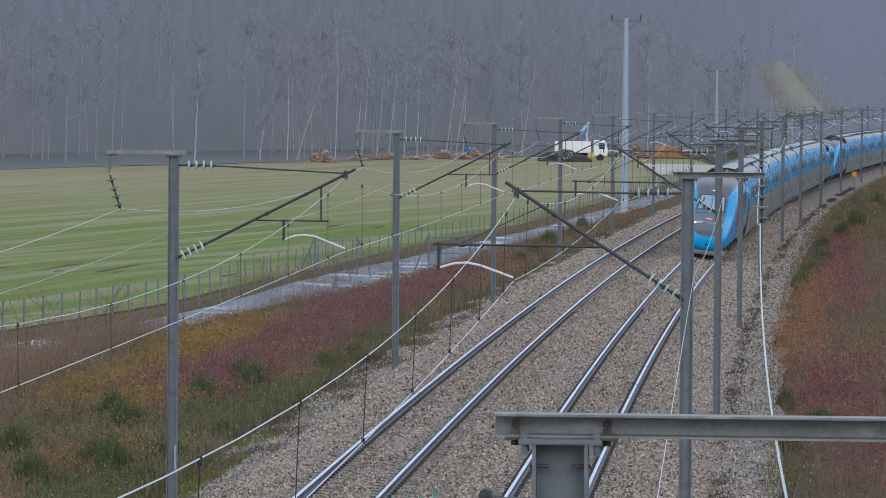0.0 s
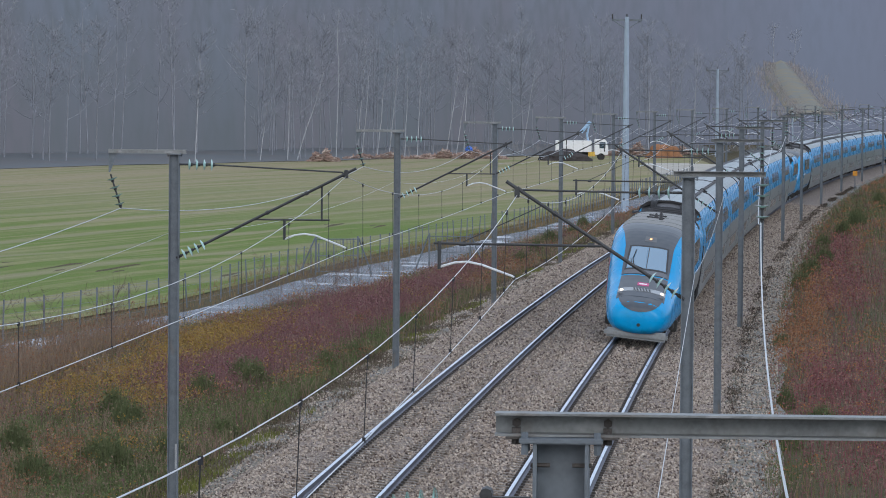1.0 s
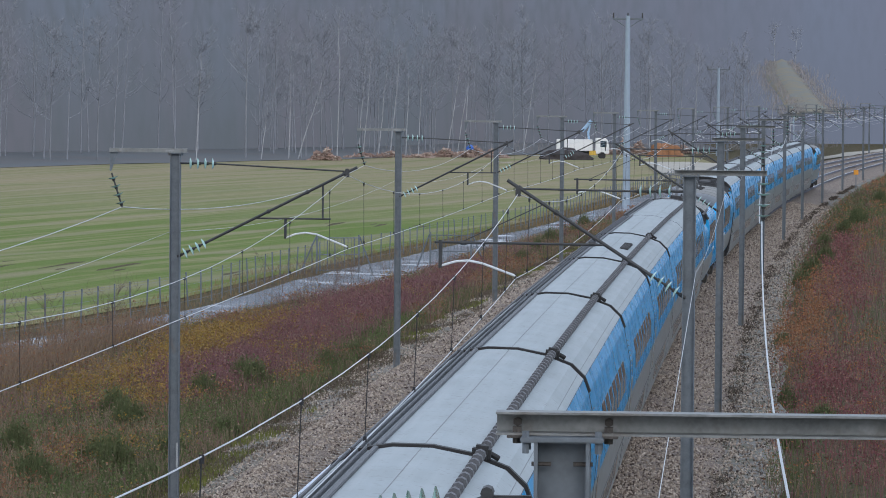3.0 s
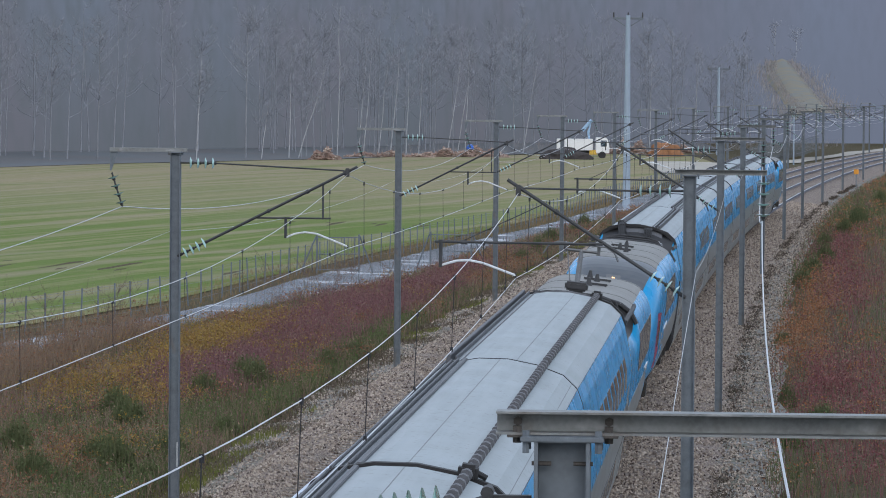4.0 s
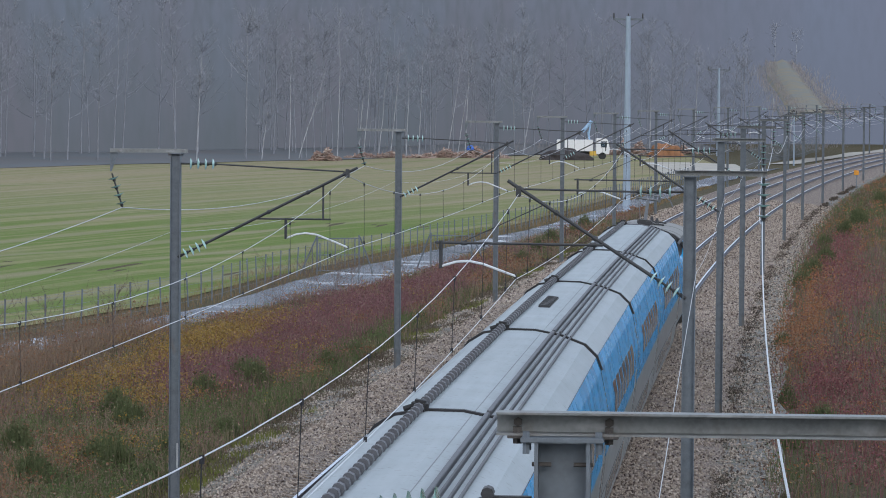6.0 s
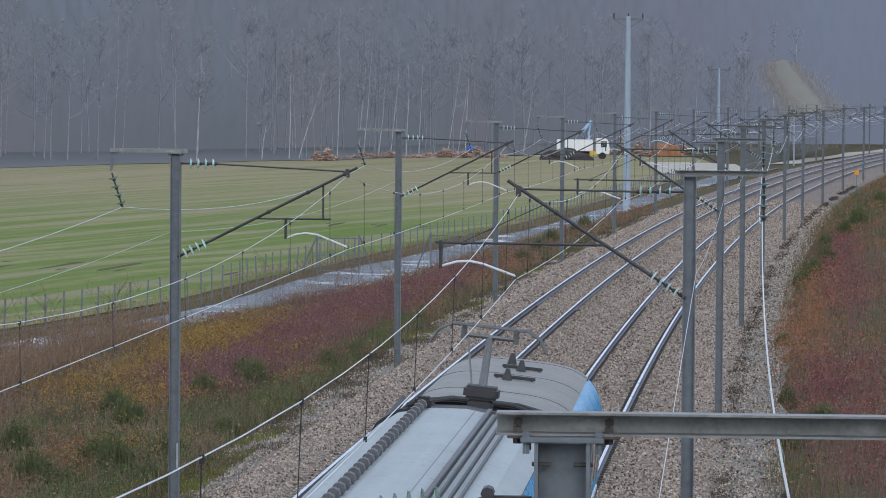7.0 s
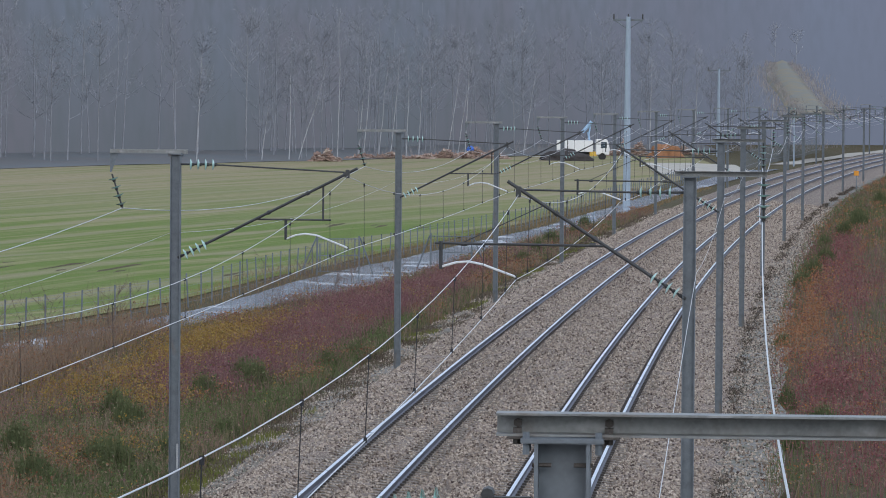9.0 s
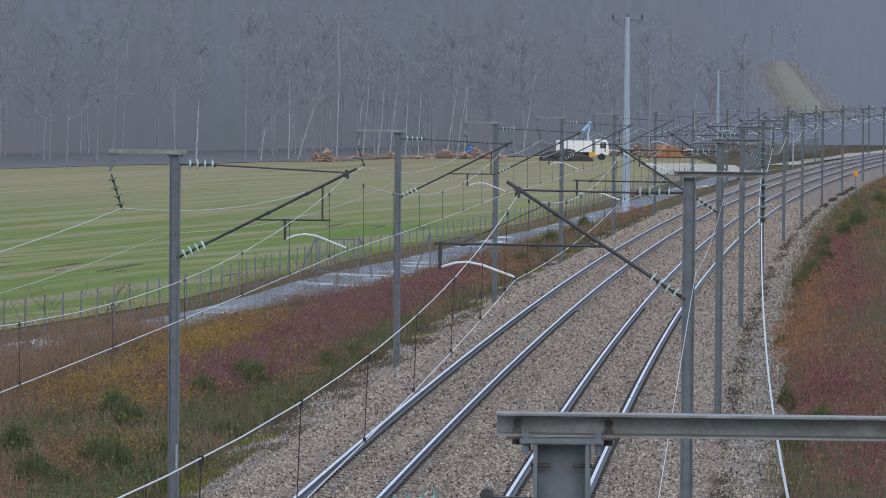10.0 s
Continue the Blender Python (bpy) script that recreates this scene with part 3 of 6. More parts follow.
def roof_z(x):
    for (xa, za), (xb, zb) in zip(HALF[:-1], HALF[1:]):
        if xb <= abs(x) <= xa:
            return za + (zb - za) * (abs(x) - xa) / (xb - xa) if xa != xb else zb
    return 4.17


def trailer(length, cowl=False, ribs=False, flip=1, duct=0.78):
    L = length / 2
    t = empty("passenger_coach")
    tagged(t, "blue double-deck train coach with a dusty grey roof", "train coach", "coaches of the train")
    loft_body("body", -L + 0.1, L - 0.1, t)
    ring_band("gangway_bellows", -L + 0.04, 0.15, 0.03, M["rubber"], t, 3.55)
    ring_band("side_joint", -L + 0.06, 0.035, 0.004, M["well"], t, 0.7)
    # seams of the cladding
    for q in (-0.12, 1.0):
        bm = bmesh.new()
        zz = roof_z(q)
        box(bm, (q - 0.004, -L + 0.2, zz - 0.03), (q + 0.004, L - 0.2, zz + 0.004))
        part("roof_seam", bm, M["seam"], t)
    # flat cable duct on one side, ribbed high voltage line on the other
    xd = -duct * flip
    zd = roof_z(xd)
    for o, w, h in ((-0.16, 0.035, 0.085), (-0.07, 0.03, 0.09), (0.03, 0.03, 0.10), (0.14, 0.06, 0.085)):
        bm = bmesh.new()
        box(bm, (xd + o - w / 2, -L + 0.15, zd - 0.08 - o * 0.3), (xd + o + w / 2, L - 0.15, zd + h - 0.04 + o * 0.25), 0.008)
        part("cable_duct", bm, M["hv"], t, "dark grey roof duct")
    xr = 0.56 * flip
    bm = bmesh.new()
    zr = roof_z(xr)
    tube(bm, (xr, -L + 0.1, zr + 0.06), (xr, L - 0.1, zr + 0.06), 0.028, seg=8)
    y = -L + 0.3
    while y < L - 0.3:
        tube(bm, (xr, y, zr + 0.07), (xr, y + 0.16, zr + 0.07), 0.07, seg=8)
        y += 0.58
    part("high_voltage_line", bm, M["hv"], t, "ribbed dark roof cable")
    bm = bmesh.new()
    box(bm, (xr - 0.11, -L - 0.1, zr - 0.03), (xr + 0.11, -L + 0.18, zr + 0.16), 0.04)
    tube(bm, (xr + 0.02, -L + 0.05, zr + 0.1), (xr + 0.2, -L + 0.1, zr + 0.02), 0.035)
    part("cable_joint", bm, M["rubber"], t)
    if ribs:
        for i in range(9):
            bm = bmesh.new()
            yy = -1.9 + i * 0.42
            z0 = roof_z(0.2)
            box(bm, (0.12, yy, z0 - 0.02), (0.34, yy + 0.14, z0 + 0.05), 0.01)
            part("roof_cleat", bm, M["well"], t)
    # windows and doors
    n = int((length - 5.5) / 1.75)
    for side in (-1, 1):
        for i in range(n):
            y = (i - (n - 1) / 2) * 1.75
            window(side, True, y, t)
            if 1 <= i:
                window(side, False, y + 0.3, t)
        d = part("door", side_panel(-L + 1.1, -L + 2.0, 0.75, 2.55, 0.008, side), M["side"], t, "grey coach door")
        part("door_window", side_panel(-L + 1.3, -L + 1.8, 1.5, 2.2, 0.014, side), M["window"], d)
        bm = bmesh.new()
        for i in range(7):
            z = 2.75 + i * 0.1
            x = at_height(z) + 0.012
            box(bm, (side * x - 0.012, -L + 0.35, z), (side * x + 0.012, -L + 0.38, z + 0.03))
        part("end_rungs", bm, M["silver"], t, "pale row of end studs")
        part("cantrail_seam", side_panel(-L + 0.2, L - 0.2, 3.83, 3.838, 0.003, side), M["well"], t)
        part("waist_seam", side_panel(-L + 0.2, L - 0.2, 1.44, 1.465, 0.004, side), M["well"], t)
    bogie(t, -L)
    if cowl:
        # sloping dark end facing the power car
        bm = bmesh.new()
        ring = [(x, z) for x, z in HALF if z > 2.6] + [(-x, z) for x, z in reversed(HALF[:-1]) if z > 2.6]
        top = [bm.verts.new((x, -L + 0.1, z + 0.005 - (0.12 if abs(x) < 0.9 else 0))) for x, z in ring]
        low = [bm.verts.new((x * 0.96, -L - 0.95, min(z, 3.25 + 0.25 * (1 - (x / 1.45) ** 2)))) for x, z in ring]
        for i in range(len(ring) - 1):
            bm.faces.new((top[i], top[i + 1], low[i + 1], low[i]))
        bm.faces.new(low)
        bmesh.ops.recalc_face_normals(bm, faces=bm.faces)
        for f in bm.faces:
            f.material_index = 0 if abs(f.calc_center_median().x) > 1.12 else 1
        part("end_cowl", bm, [M["blue"], M["well"]], t, "blue end fairing with a dark recess")
        bm = bmesh.new()
        vs = []
        for y, z in ((-L + 0.12, 0.0), (-L - 0.55, -0.78)):
            vs.append([bm.verts.new((x, y, roof_z(x) + z + 0.03)) for x in sorted(flip * q for q in (-0.72, -0.35, 0, 0.35, 0.62))])
        for i in range(4):
            bm.faces.new((vs[0][i], vs[0][i + 1], vs[1][i + 1], vs[1][i]))
        e = bmesh.ops.extrude_face_region(bm, geom=bm.faces[:])
        bmesh.ops.translate(bm, vec=(0, 0, -0.2), verts=[v for v in e["geom"] if isinstance(v, bmesh.types.BMVert)])
        bmesh.ops.recalc_face_normals(bm, faces=bm.faces)
        part("cowl_panel", bm, M["cowl"], t, "dark sloping roof panel")
        for i in range(5):
            bm = bmesh.new()
            pts = []
            for a in np.linspace(0, math.pi, 7):
                pts.append((flip * (0.06 - duct + 0.05 * i), -L - 0.05 - 0.55 * (1 - math.cos(a)) * 0.5, 4.02 + 0.17 * math.sin(a) - 0.25 * (1 - math.cos(a)) * 0.5))
            chain(bm, pts, 0.026)
            part("cable_loop", bm, M["rubber"], t, "looped black roof cable")
        bm = bmesh.new()
        tube(bm, (xr, -L + 0.1, zr + 0.08), (xr - 0.05 * flip, -L - 0.35, zr - 0.05), 0.09, 0.13)
        tube(bm, (xr - 0.05 * flip, -L - 0.35, zr - 0.05), (xr - 0.1 * flip, -L - 0.8, zr - 0.4), 0.13, 0.09)
        part("cable_termination", bm, M["rubber"], t, "bulky black cable termination")
    return t


# ---- power car: sections that grow from the nose ----
NV = [0.0, 0.06, 0.2, 0.5, 1.0, 1.6, 2.2, 2.6, 3.2, 3.9, 4.5, 5.1, 5.8, 6.8, 8.0]
NT = [1.12, 1.24, 1.36, 1.48, 1.66, 1.86, 2.05, 2.2, 2.56, 3.0, 3.33, 3.58, 3.74, 3.82, 3.84]
NW = [0.62, 0.76, 0.88, 0.99, 1.07, 1.12, 1.16, 1.18, 1.22, 1.27, 1.31, 1.35, 1.38, 1.41, 1.42]
NC = [0.82, 0.84, 0.86, 0.9, 1.0, 1.1, 1.2, 1.28, 1.4, 1.6, 1.8, 2.0, 2.1, 2.2, 2.2]
NB = [0.50, 0.40, 0.32, 0.27, 0.24, 0.24, 0.25, 0.26, 0.3, 0.34, 0.36, 0.38, 0.4, 0.4, 0.4]
NE = [2.2, 2.3, 2.5, 2.6, 2.8, 3.0, 3.2, 3.2, 3.3, 3.4, 3.5, 3.6, 3.7, 3.8, 3.8]


NOSE_V = np.linspace(0, 23, 2301)
NOSE_TABLE = []
for q in (NT, NW, NC, NB, NE):
    plain = np.interp(NOSE_V, NV, q)
    soft = sum(np.interp(NOSE_V + o, NV, q) for o in (-0.18, -0.06, 0.06, 0.18)) / 4
    NOSE_TABLE.append(np.where(NOSE_V > 0.25, soft, plain).tolist())


def nose(v):
    """Top, half width, middle, bottom and roundness of the section v metres behind the nose."""
    i = min(2299.0, max(0.0, v * 100))
    a, w = int(i), i - int(i)
    return [q[a] * (1 - w) + q[a + 1] * w for q in NOSE_TABLE]


def top_z(x, v):
    T, w, c, b, e = nose(v)
    q = min(0.999, abs(x) / w)
    return c + (T - c) * (1 - q ** e) ** (1 / e)


def side_x(v, z):
    T, w, c, b, e = nose(v)
    q = min(0.995, abs(z - c) / ((T - c) if z > c else (c - b)))
    return w * (1 - q ** e) ** (1 / e)


LM = 22.15


def nose_patch(name, x_of, v0, v1, out, mat, parent, label="", nx=10, nv=8, y0=-LM / 2):
    """A skin laid on the nose's upper side between two lines x_of(v) -> (left, right)."""
    V, Fc = [], []
    for layer in (out, -0.03):
        for i in range(nv + 1):
            v = v0 + (v1 - v0) * i / nv
            xa, xb = x_of(i / nv)
            for j in range(nx + 1):
                x = xa + (xb - xa) * j / nx
                h = 0.02
                n = Vector((-(top_z(x + h, v) - top_z(x - h, v)) / (2 * h), -(top_z(x, v + h) - top_z(x, v - h)) / (2 * h), 1)).normalized()
                p = Vector((x, y0 + v, top_z(x, v))) + n * layer
                V.append(tuple(p))
    m, o = nx + 1, (nx + 1) * (nv + 1)
    for i in range(nv):
        for j in range(nx):
            a = i * m + j
            Fc.append((a, a + 1, a + m + 1, a + m))
    edge = [j for j in range(m)] + [i * m + nx for i in range(1, nv + 1)] + [nv * m + j for j in range(nx - 1, -1, -1)] + [i * m for i in range(nv - 1, 0, -1)]
    for a, b in zip(edge, edge[1:] + edge[:1]):
        Fc.append((b, a, a + o, b + o))
    return raw(name, V, Fc, mat, parent, label, smooth=False)


def flank(name, v0, v1, z0, z1, out, mat, parent, side, label="", slant=0.0, nv=6, nz=5, y0=-LM / 2):
    V, Fc = [], []
    for layer in (out, -0.03):
        for i in range(nv + 1):
            for j in range(nz + 1):
                z = z0 + (z1 - z0) * j / nz
                v = v0 + (v1 - v0) * i / nv + slant * (j / nz)
                V.append((side * (side_x(v, z) + layer), y0 + v, z))
    m, o = nz + 1, (nz + 1) * (nv + 1)
    for i in range(nv):
        for j in range(nz):
            a = i * m + j
            Fc.append((a, a + 1, a + m + 1, a + m))
    edge = [j for j in range(m)] + [i * m + nz for i in range(1, nv + 1)] + [nv * m + j for j in range(nz - 1, -1, -1)] + [i * m for i in range(nv - 1, 0, -1)]
    for a, b in zip(edge, edge[1:] + edge[:1]):
        Fc.append((b, a, a + o, b + o))
    return raw(name, V, Fc, mat, parent, label)


def power_car(raised):
    t = empty("power_car")
    tagged(t, "blue streamlined train power car with a dark windscreen mask", "train power car", "power cars of the train")
    vs = [0, 0.03, 0.07, 0.13, 0.2, 0.3, 0.4] + [0.5 + 0.15 * i for i in range(46)] + [8, 12, 16, 17.0, 17.06, 19.3, 21.2, 22.0]
    ns = 40
    V, Fc, mi = [], [], []
    for v in vs:
        T, w, c, b, e = nose(v)
        if v > 17.03:
            T = T - 0.36
        for j in range(ns):
            a = 2 * math.pi * (j + 0.5) / ns
            ca, sa = math.cos(a), math.sin(a)
            x = w * math.copysign(abs(ca) ** (2 / e), ca)
            z = c + ((T - c) if sa > 0 else (c - b)) * math.copysign(abs(sa) ** (2 / e), sa)
            V.append((x, -LM / 2 + v, z))
    for i in range(len(vs) - 1):
        for j in range(ns):
            Fc.append((i * ns + j, i * ns + (j + 1) % ns, (i + 1) * ns + (j + 1) % ns, (i + 1) * ns + j))
            mi.append(1 if vs[i] >= 17.0 and min(V[q][2] for q in Fc[-1]) > 3.2 else 0)
    mi += [0, 1]
    Fc += [tuple(range(ns - 1, -1, -1)), tuple(range((len(vs) - 1) * ns, len(vs) * ns))]
    raw("body", V, Fc, [M["blue"], M["well"]], t, "glossy blue rounded body shell", smooth=True, mats=mi)
    lerp = lambda a, b: (lambda q: (-(a + (b - a) * q), a + (b - a) * q))
    nose_patch("windscreen_mask", lambda q: (-(0.79 + 0.05 * q + 0.25 * max(0, q - 0.45) / 0.55), 0.79 + 0.05 * q + 0.25 * max(0, q - 0.45) / 0.55), 2.5, 6.1, 0.014, M["mask"], t, "dark grey mask round the windscreen", nv=16, nx=16)
    nose_patch("front_panel", lambda q: (-(0.80 - 0.02 * q), 0.79 - 0.01 * q), 0.62, 2.42, 0.012, M["mask"], t, "dark grey front panel", nv=10)
    nose_patch("windscreen_frame", lerp(0.72, 0.66), 2.78, 4.04, 0.022, M["well"], t, "black windscreen surround")
    nose_patch("windscreen", lerp(0.66, 0.60), 2.85, 3.95, 0.028, M["screen"], t, "glossy windscreen with reflected sky blue painted in")
    nose_patch("sill_plate", lerp(0.72, 0.71), 2.52, 2.76, 0.024, M["cowl"], t)
    nose_patch("screen_divider", lambda q: (-0.012, 0.012), 2.87, 3.93, 0.033, M["well"], t, nx=1)
    nose_patch("lamp_panel", lerp(0.2, 0.19), 4.28, 4.6, 0.02, M["equip"], t)
    nose_patch("top_lamp", lerp(0.035, 0.035), 4.4, 4.46, 0.035, M["lamp_orange"], t, "small orange top lamp", nx=2, nv=2)
    for sx in (-1, 1):
        pan = nose_patch("headlight_panel", lambda q, sx=sx: tuple(sorted((sx * 0.30, sx * 0.78))), 1.02, 1.3, 0.02, M["silver"], t, "silver headlight panel")
        bm = bmesh.new()
        v = 1.15
        bmesh.ops.create_uvsphere(bm, u_segments=16, v_segments=10, radius=0.065, matrix=Matrix.Translation((sx * 0.67, -LM / 2 + v - 0.02, top_z(0.67, v) - 0.005)))
        part("headlight", bm, M["lamp"], t, "lit round headlight", smooth=True)
        part_mirror = flank("cab_door", 4.7, 5.5, 0.7, 2.5, 0.006, M["red"], t, sx, "magenta red cab door", slant=-0.1)
        flank("cab_door_window", 4.85, 5.25, 1.6, 2.3, 0.012, M["window"], part_mirror, sx, slant=-0.05)
        flank("grey_flank", 6.4, 21.6, 0.5, 1.9, 0.006, M["side"], t, sx, "dirty grey lower flank", slant=0.0)
        for i in range(6):
            flank("louvre", 7.4 + i * 1.5, 8.6 + i * 1.5, 2.3, 3.15, 0.008, M["window"], t, sx, "dark side louvre", nv=2)
        flank("grab_rail", 7.4, 9.8, 1.95, 2.03, 0.02, M["white"], t, sx, slant=0.4, nz=1)
    grl = nose_patch("grille", lerp(0.28, 0.28), 1.03, 1.3, 0.022, M["silver"], t, "front grille")
    for i in range(11):
        x = -0.25 + i * 0.05
        nose_patch("grille_slat", lambda q, x=x: (x - 0.012, x + 0.012), 1.04, 1.29, 0.03, M["rubber"], grl, nx=1, nv=2)
    nose_patch("badge", lerp(0.19, 0.19), 1.52, 1.8, 0.02, M["badge"], t, "small magenta badge", nx=4, nv=3)
    nose_patch("badge_stripe", lerp(0.13, 0.13), 1.62, 1.71, 0.026, M["white"], t, "white stripe on the badge", nx=4, nv=1)
    # coupler lid: dark half disc on the nose's front
    V, Fc = [], []
    n, m = 24, 7
    for i in range(n + 1):
        a = math.pi + math.pi * i / n
        for j in range(m + 1):
            q = 1 - j / m
            x, z = 0.74 * math.cos(a), 1.55 + 0.50 * math.sin(a) * q
            v = 0.0
            while v < 0.8:
                T, w, c, bb, e = nose(v)
                if (abs(x) / w) ** e + (abs(z - c) / ((T - c) if z > c else (c - bb))) ** e <= 1:
                    break
                v += 0.005
            V.append((x * 1.01, -LM / 2 + v - 0.014, z))
    for i in range(n):
        for j in range(m):
            a = i * (m + 1) + j
            Fc.append((a, a + 1, a + m + 2, a + m + 1))
    raw("coupler_lid", V, Fc, M["mask"], t, "dark nose lid over the coupler", smooth=True)
    bm = bmesh.new()
    box(bm, (-1.05, -LM / 2 + 0.25, 0.12), (1.05, -LM / 2 + 0.6, 0.42), 0.08)
    part("snow_plough", bm, M["side"], t, "grey apron under the nose")
    bm = bmesh.new()
    tube(bm, (0.05, -LM / 2 - 0.03, 0.62), (0.05, -LM / 2 + 0.1, 0.62), 0.06)
    part("tow_eye", bm, M["rubber"], t)
    # wiper
    bm = bmesh.new()
    wp = [(-0.12, 2.8), (-0.42, 2.95), (-0.5, 3.3), (-0.42, 3.75)]
    chain(bm, [(x, -LM / 2 + v - 0.03, top_z(x, v) + 0.05) for x, v in wp], 0.014)
    chain(bm, [(x - 0.07, -LM / 2 + v - 0.03, top_z(x, v) + 0.05) for x, v in wp[:3]], 0.01)
    part("wiper", bm, M["rubber"], t, "black wiper arm")
    # roof
    nose_patch("roof_skin", lambda q: (-(1.06 + 0.04 * q), 1.06 + 0.04 * q), 6.15, 17.0, 0.022, M["power_roof"], t, "dusty grey roof", nv=40, nx=24)
    for v, w in ((9.6, 0.32), (11.9, 0.32)):
        bm = bmesh.new()
        z = top_z(0, v)
        box(bm, (-w - 0.1, -LM / 2 + v - 0.03, z + 0.03), (w - 0.1, -LM / 2 + v + 0.03, z + 0.08), 0.01)
        for sx in (-w - 0.05, w - 0.15):
            box(bm, (sx - 0.02, -LM / 2 + v - 0.03, z - 0.02), (sx + 0.02, -LM / 2 + v + 0.03, z + 0.04))
        part("roof_aerial", bm, M["well"], t, "dark bar aerial")
    for x, v in ((0.12, 8.6), (-0.1, 10.0), (0.0, 12.2)):
        bm = bmesh.new()
        z = top_z(x, v)
        tube(bm, (x, -LM / 2 + v, z - 0.02), (x, -LM / 2 + v, z + 0.2), 0.09, 0.03)
        part("roof_antenna", bm, M["well"], t, "small dark cone antenna")
    for v in (7.4, 10.9, 14.6):
        nose_patch("roof_seam", lambda q: (-1.08, 1.08), v, v + 0.025, 0.027, M["well"], t, nv=1, nx=24)
    # equipment well at the inner end
    bm = bmesh.new()
    z = 3.06
    box(bm, (-1.0, -LM / 2 + 17.1, z + 0.36), (1.0, -LM / 2 + 21.9, z + 0.46), 0.02)
    well = part("equipment_deck", bm, M["well"], t, "dark roof deck")
    bm = bmesh.new()
    for sx in (-1, 1):
        chain(bm, [(sx * 1.2, -LM / 2 + 17.0, z + 0.72), (sx * 1.2, -LM / 2 + 17.6, z + 0.68), (sx * 1.18, -LM / 2 + 21.8, z + 0.62)], 0.05)
    part("deck_rail", bm, M["well"], t)
    rim = bmesh.new()
    chain(rim, [(x, -LM / 2 + 17.02, top_z(x, 16.9) + 0.02) for x in (-1.3, -1.15, -0.9, -0.5, 0, 0.5, 0.9, 1.15, 1.3)], 0.05)
    part("well_rim", rim, M["well"], t, "black rim at the end of the roof")
    for v, w, h in ((17.5, 0.95, 0.86), (18.2, 0.85, 0.9), (19.4, 0.7, 0.84)):
        hoop = bmesh.new()
        chain(hoop, [(-w, -LM / 2 + v, z + 0.45), (-w * 0.85, -LM / 2 + v, z + h - 0.08), (-w * 0.5, -LM / 2 + v, z + h), (w * 0.5, -LM / 2 + v, z + h), (w * 0.85, -LM / 2 + v, z + h - 0.08), (w, -LM / 2 + v, z + 0.45)], 0.028)
        part("well_hoop", hoop, M["well"], t)
    rnd = random.Random(5)
    for i in range(12):
        bm = bmesh.new()
        x, v = rnd.uniform(-0.85, 0.85), 17.4 + i * 0.37
        if i % 3 == 0:
            tube(bm, (x, -LM / 2 + v, z + 0.44), (x, -LM / 2 + v, z + 0.78), 0.1, 0.06)
            for q in range(4):
                tube(bm, (x, -LM / 2 + v, z + 0.5 + q * 0.07), (x, -LM / 2 + v, z + 0.53 + q * 0.07), 0.15, 0.1, seg=12)
            part("roof_insulator", bm, M["silver"], t, "pale ribbed roof insulator")
        else:
            box(bm, (x - 0.2, -LM / 2 + v - 0.14, z + 0.44), (x + 0.2, -LM / 2 + v + 0.14, z + 0.58 + 0.1 * rnd.random()), 0.03)
            part("equipment_box", bm, M["equip"] if i % 2 else M["well"], t, "dark roof equipment box")
    # pantograph
    base = bmesh.new()
    y = -LM / 2 + 17.9
    zb = 3.56
    box(base, (-0.55, y - 0.5, zb), (-0.45, y + 1.6, zb + 0.08))
    box(base, (0.45, y - 0.5, zb), (0.55, y + 1.6, zb + 0.08))
    box(base, (-0.5, y + 1.3, zb), (0.5, y + 1.45, zb + 0.1))
    pan = part("pantograph", base, M["well"], t, "dark steel pantograph" + (" raised" if raised else " folded"))
    knee = (0, y - 0.6, 4.4) if raised else (0, y - 0.35, zb + 0.16)
    head = (0, y + 0.6, 5.02) if raised else (0, y + 1.2, zb + 0.28)
    bm = bmesh.new()
    if raised:
        box(bm, (-0.17, y + 0.9, zb), (0.17, y + 1.25, zb + 0.5), 0.03)
        box(bm, (-0.24, y + 0.85, zb + 0.5), (0.24, y + 1.3, zb + 0.68), 0.04)
    else:
        tube(bm, (0, y + 1.38, zb + 0.1), knee, 0.04, 0.028)
    part("lower_arm", bm, M["well"], pan, "black arm housing" if raised else "")
    bm = bmesh.new()
    if raised:
        tube(bm, (0, y + 1.05, zb + 0.62), (0.0, head[1], head[2] - 0.16), 0.062, 0.045)
        tube(bm, (0.12, y + 1.0, zb + 0.5), (0.3, head[1], head[2] - 0.14), 0.014)
        tube(bm, (-0.36, head[1], head[2] - 0.14), (0.36, head[1], head[2] - 0.14), 0.03)
    else:
        for sx in (-1, 1):
            tube(bm, knee, (sx * 0.32, head[1], head[2] - 0.1), 0.018)
    part("upper_arm", bm, M["equip"], pan)
    bm = bmesh.new()
    for o in (-0.13, 0.13):
        pts = [(-0.8, head[1] + o, head[2] - 0.28), (-0.7, head[1] + o, head[2] - 0.1), (-0.52, head[1] + o, head[2]), (0.52, head[1] + o, head[2]), (0.7, head[1] + o, head[2] - 0.1), (0.8, head[1] + o, head[2] - 0.28)]
        chain(bm, pts, 0.016)
    for sx in (-0.36, 0.36):
        tube(bm, (sx, head[1] - 0.13, head[2]), (sx, head[1] + 0.13, head[2]), 0.03)
        tube(bm, (sx, head[1], head[2] - 0.2), (sx, head[1], head[2]), 0.04)
    part("collector_head", bm, M["equip"] if raised else M["well"], pan, "pale collector strips with bent horns")
    for v in (4.2, 17.6):
        bogie(t, -LM / 2 + v)
    return t


# the two coupled sets, front to back
SET = 200.19
NOSE0, SPEED = 24.8 + 77.35 * 2.5, 77.35
TRAIN = []


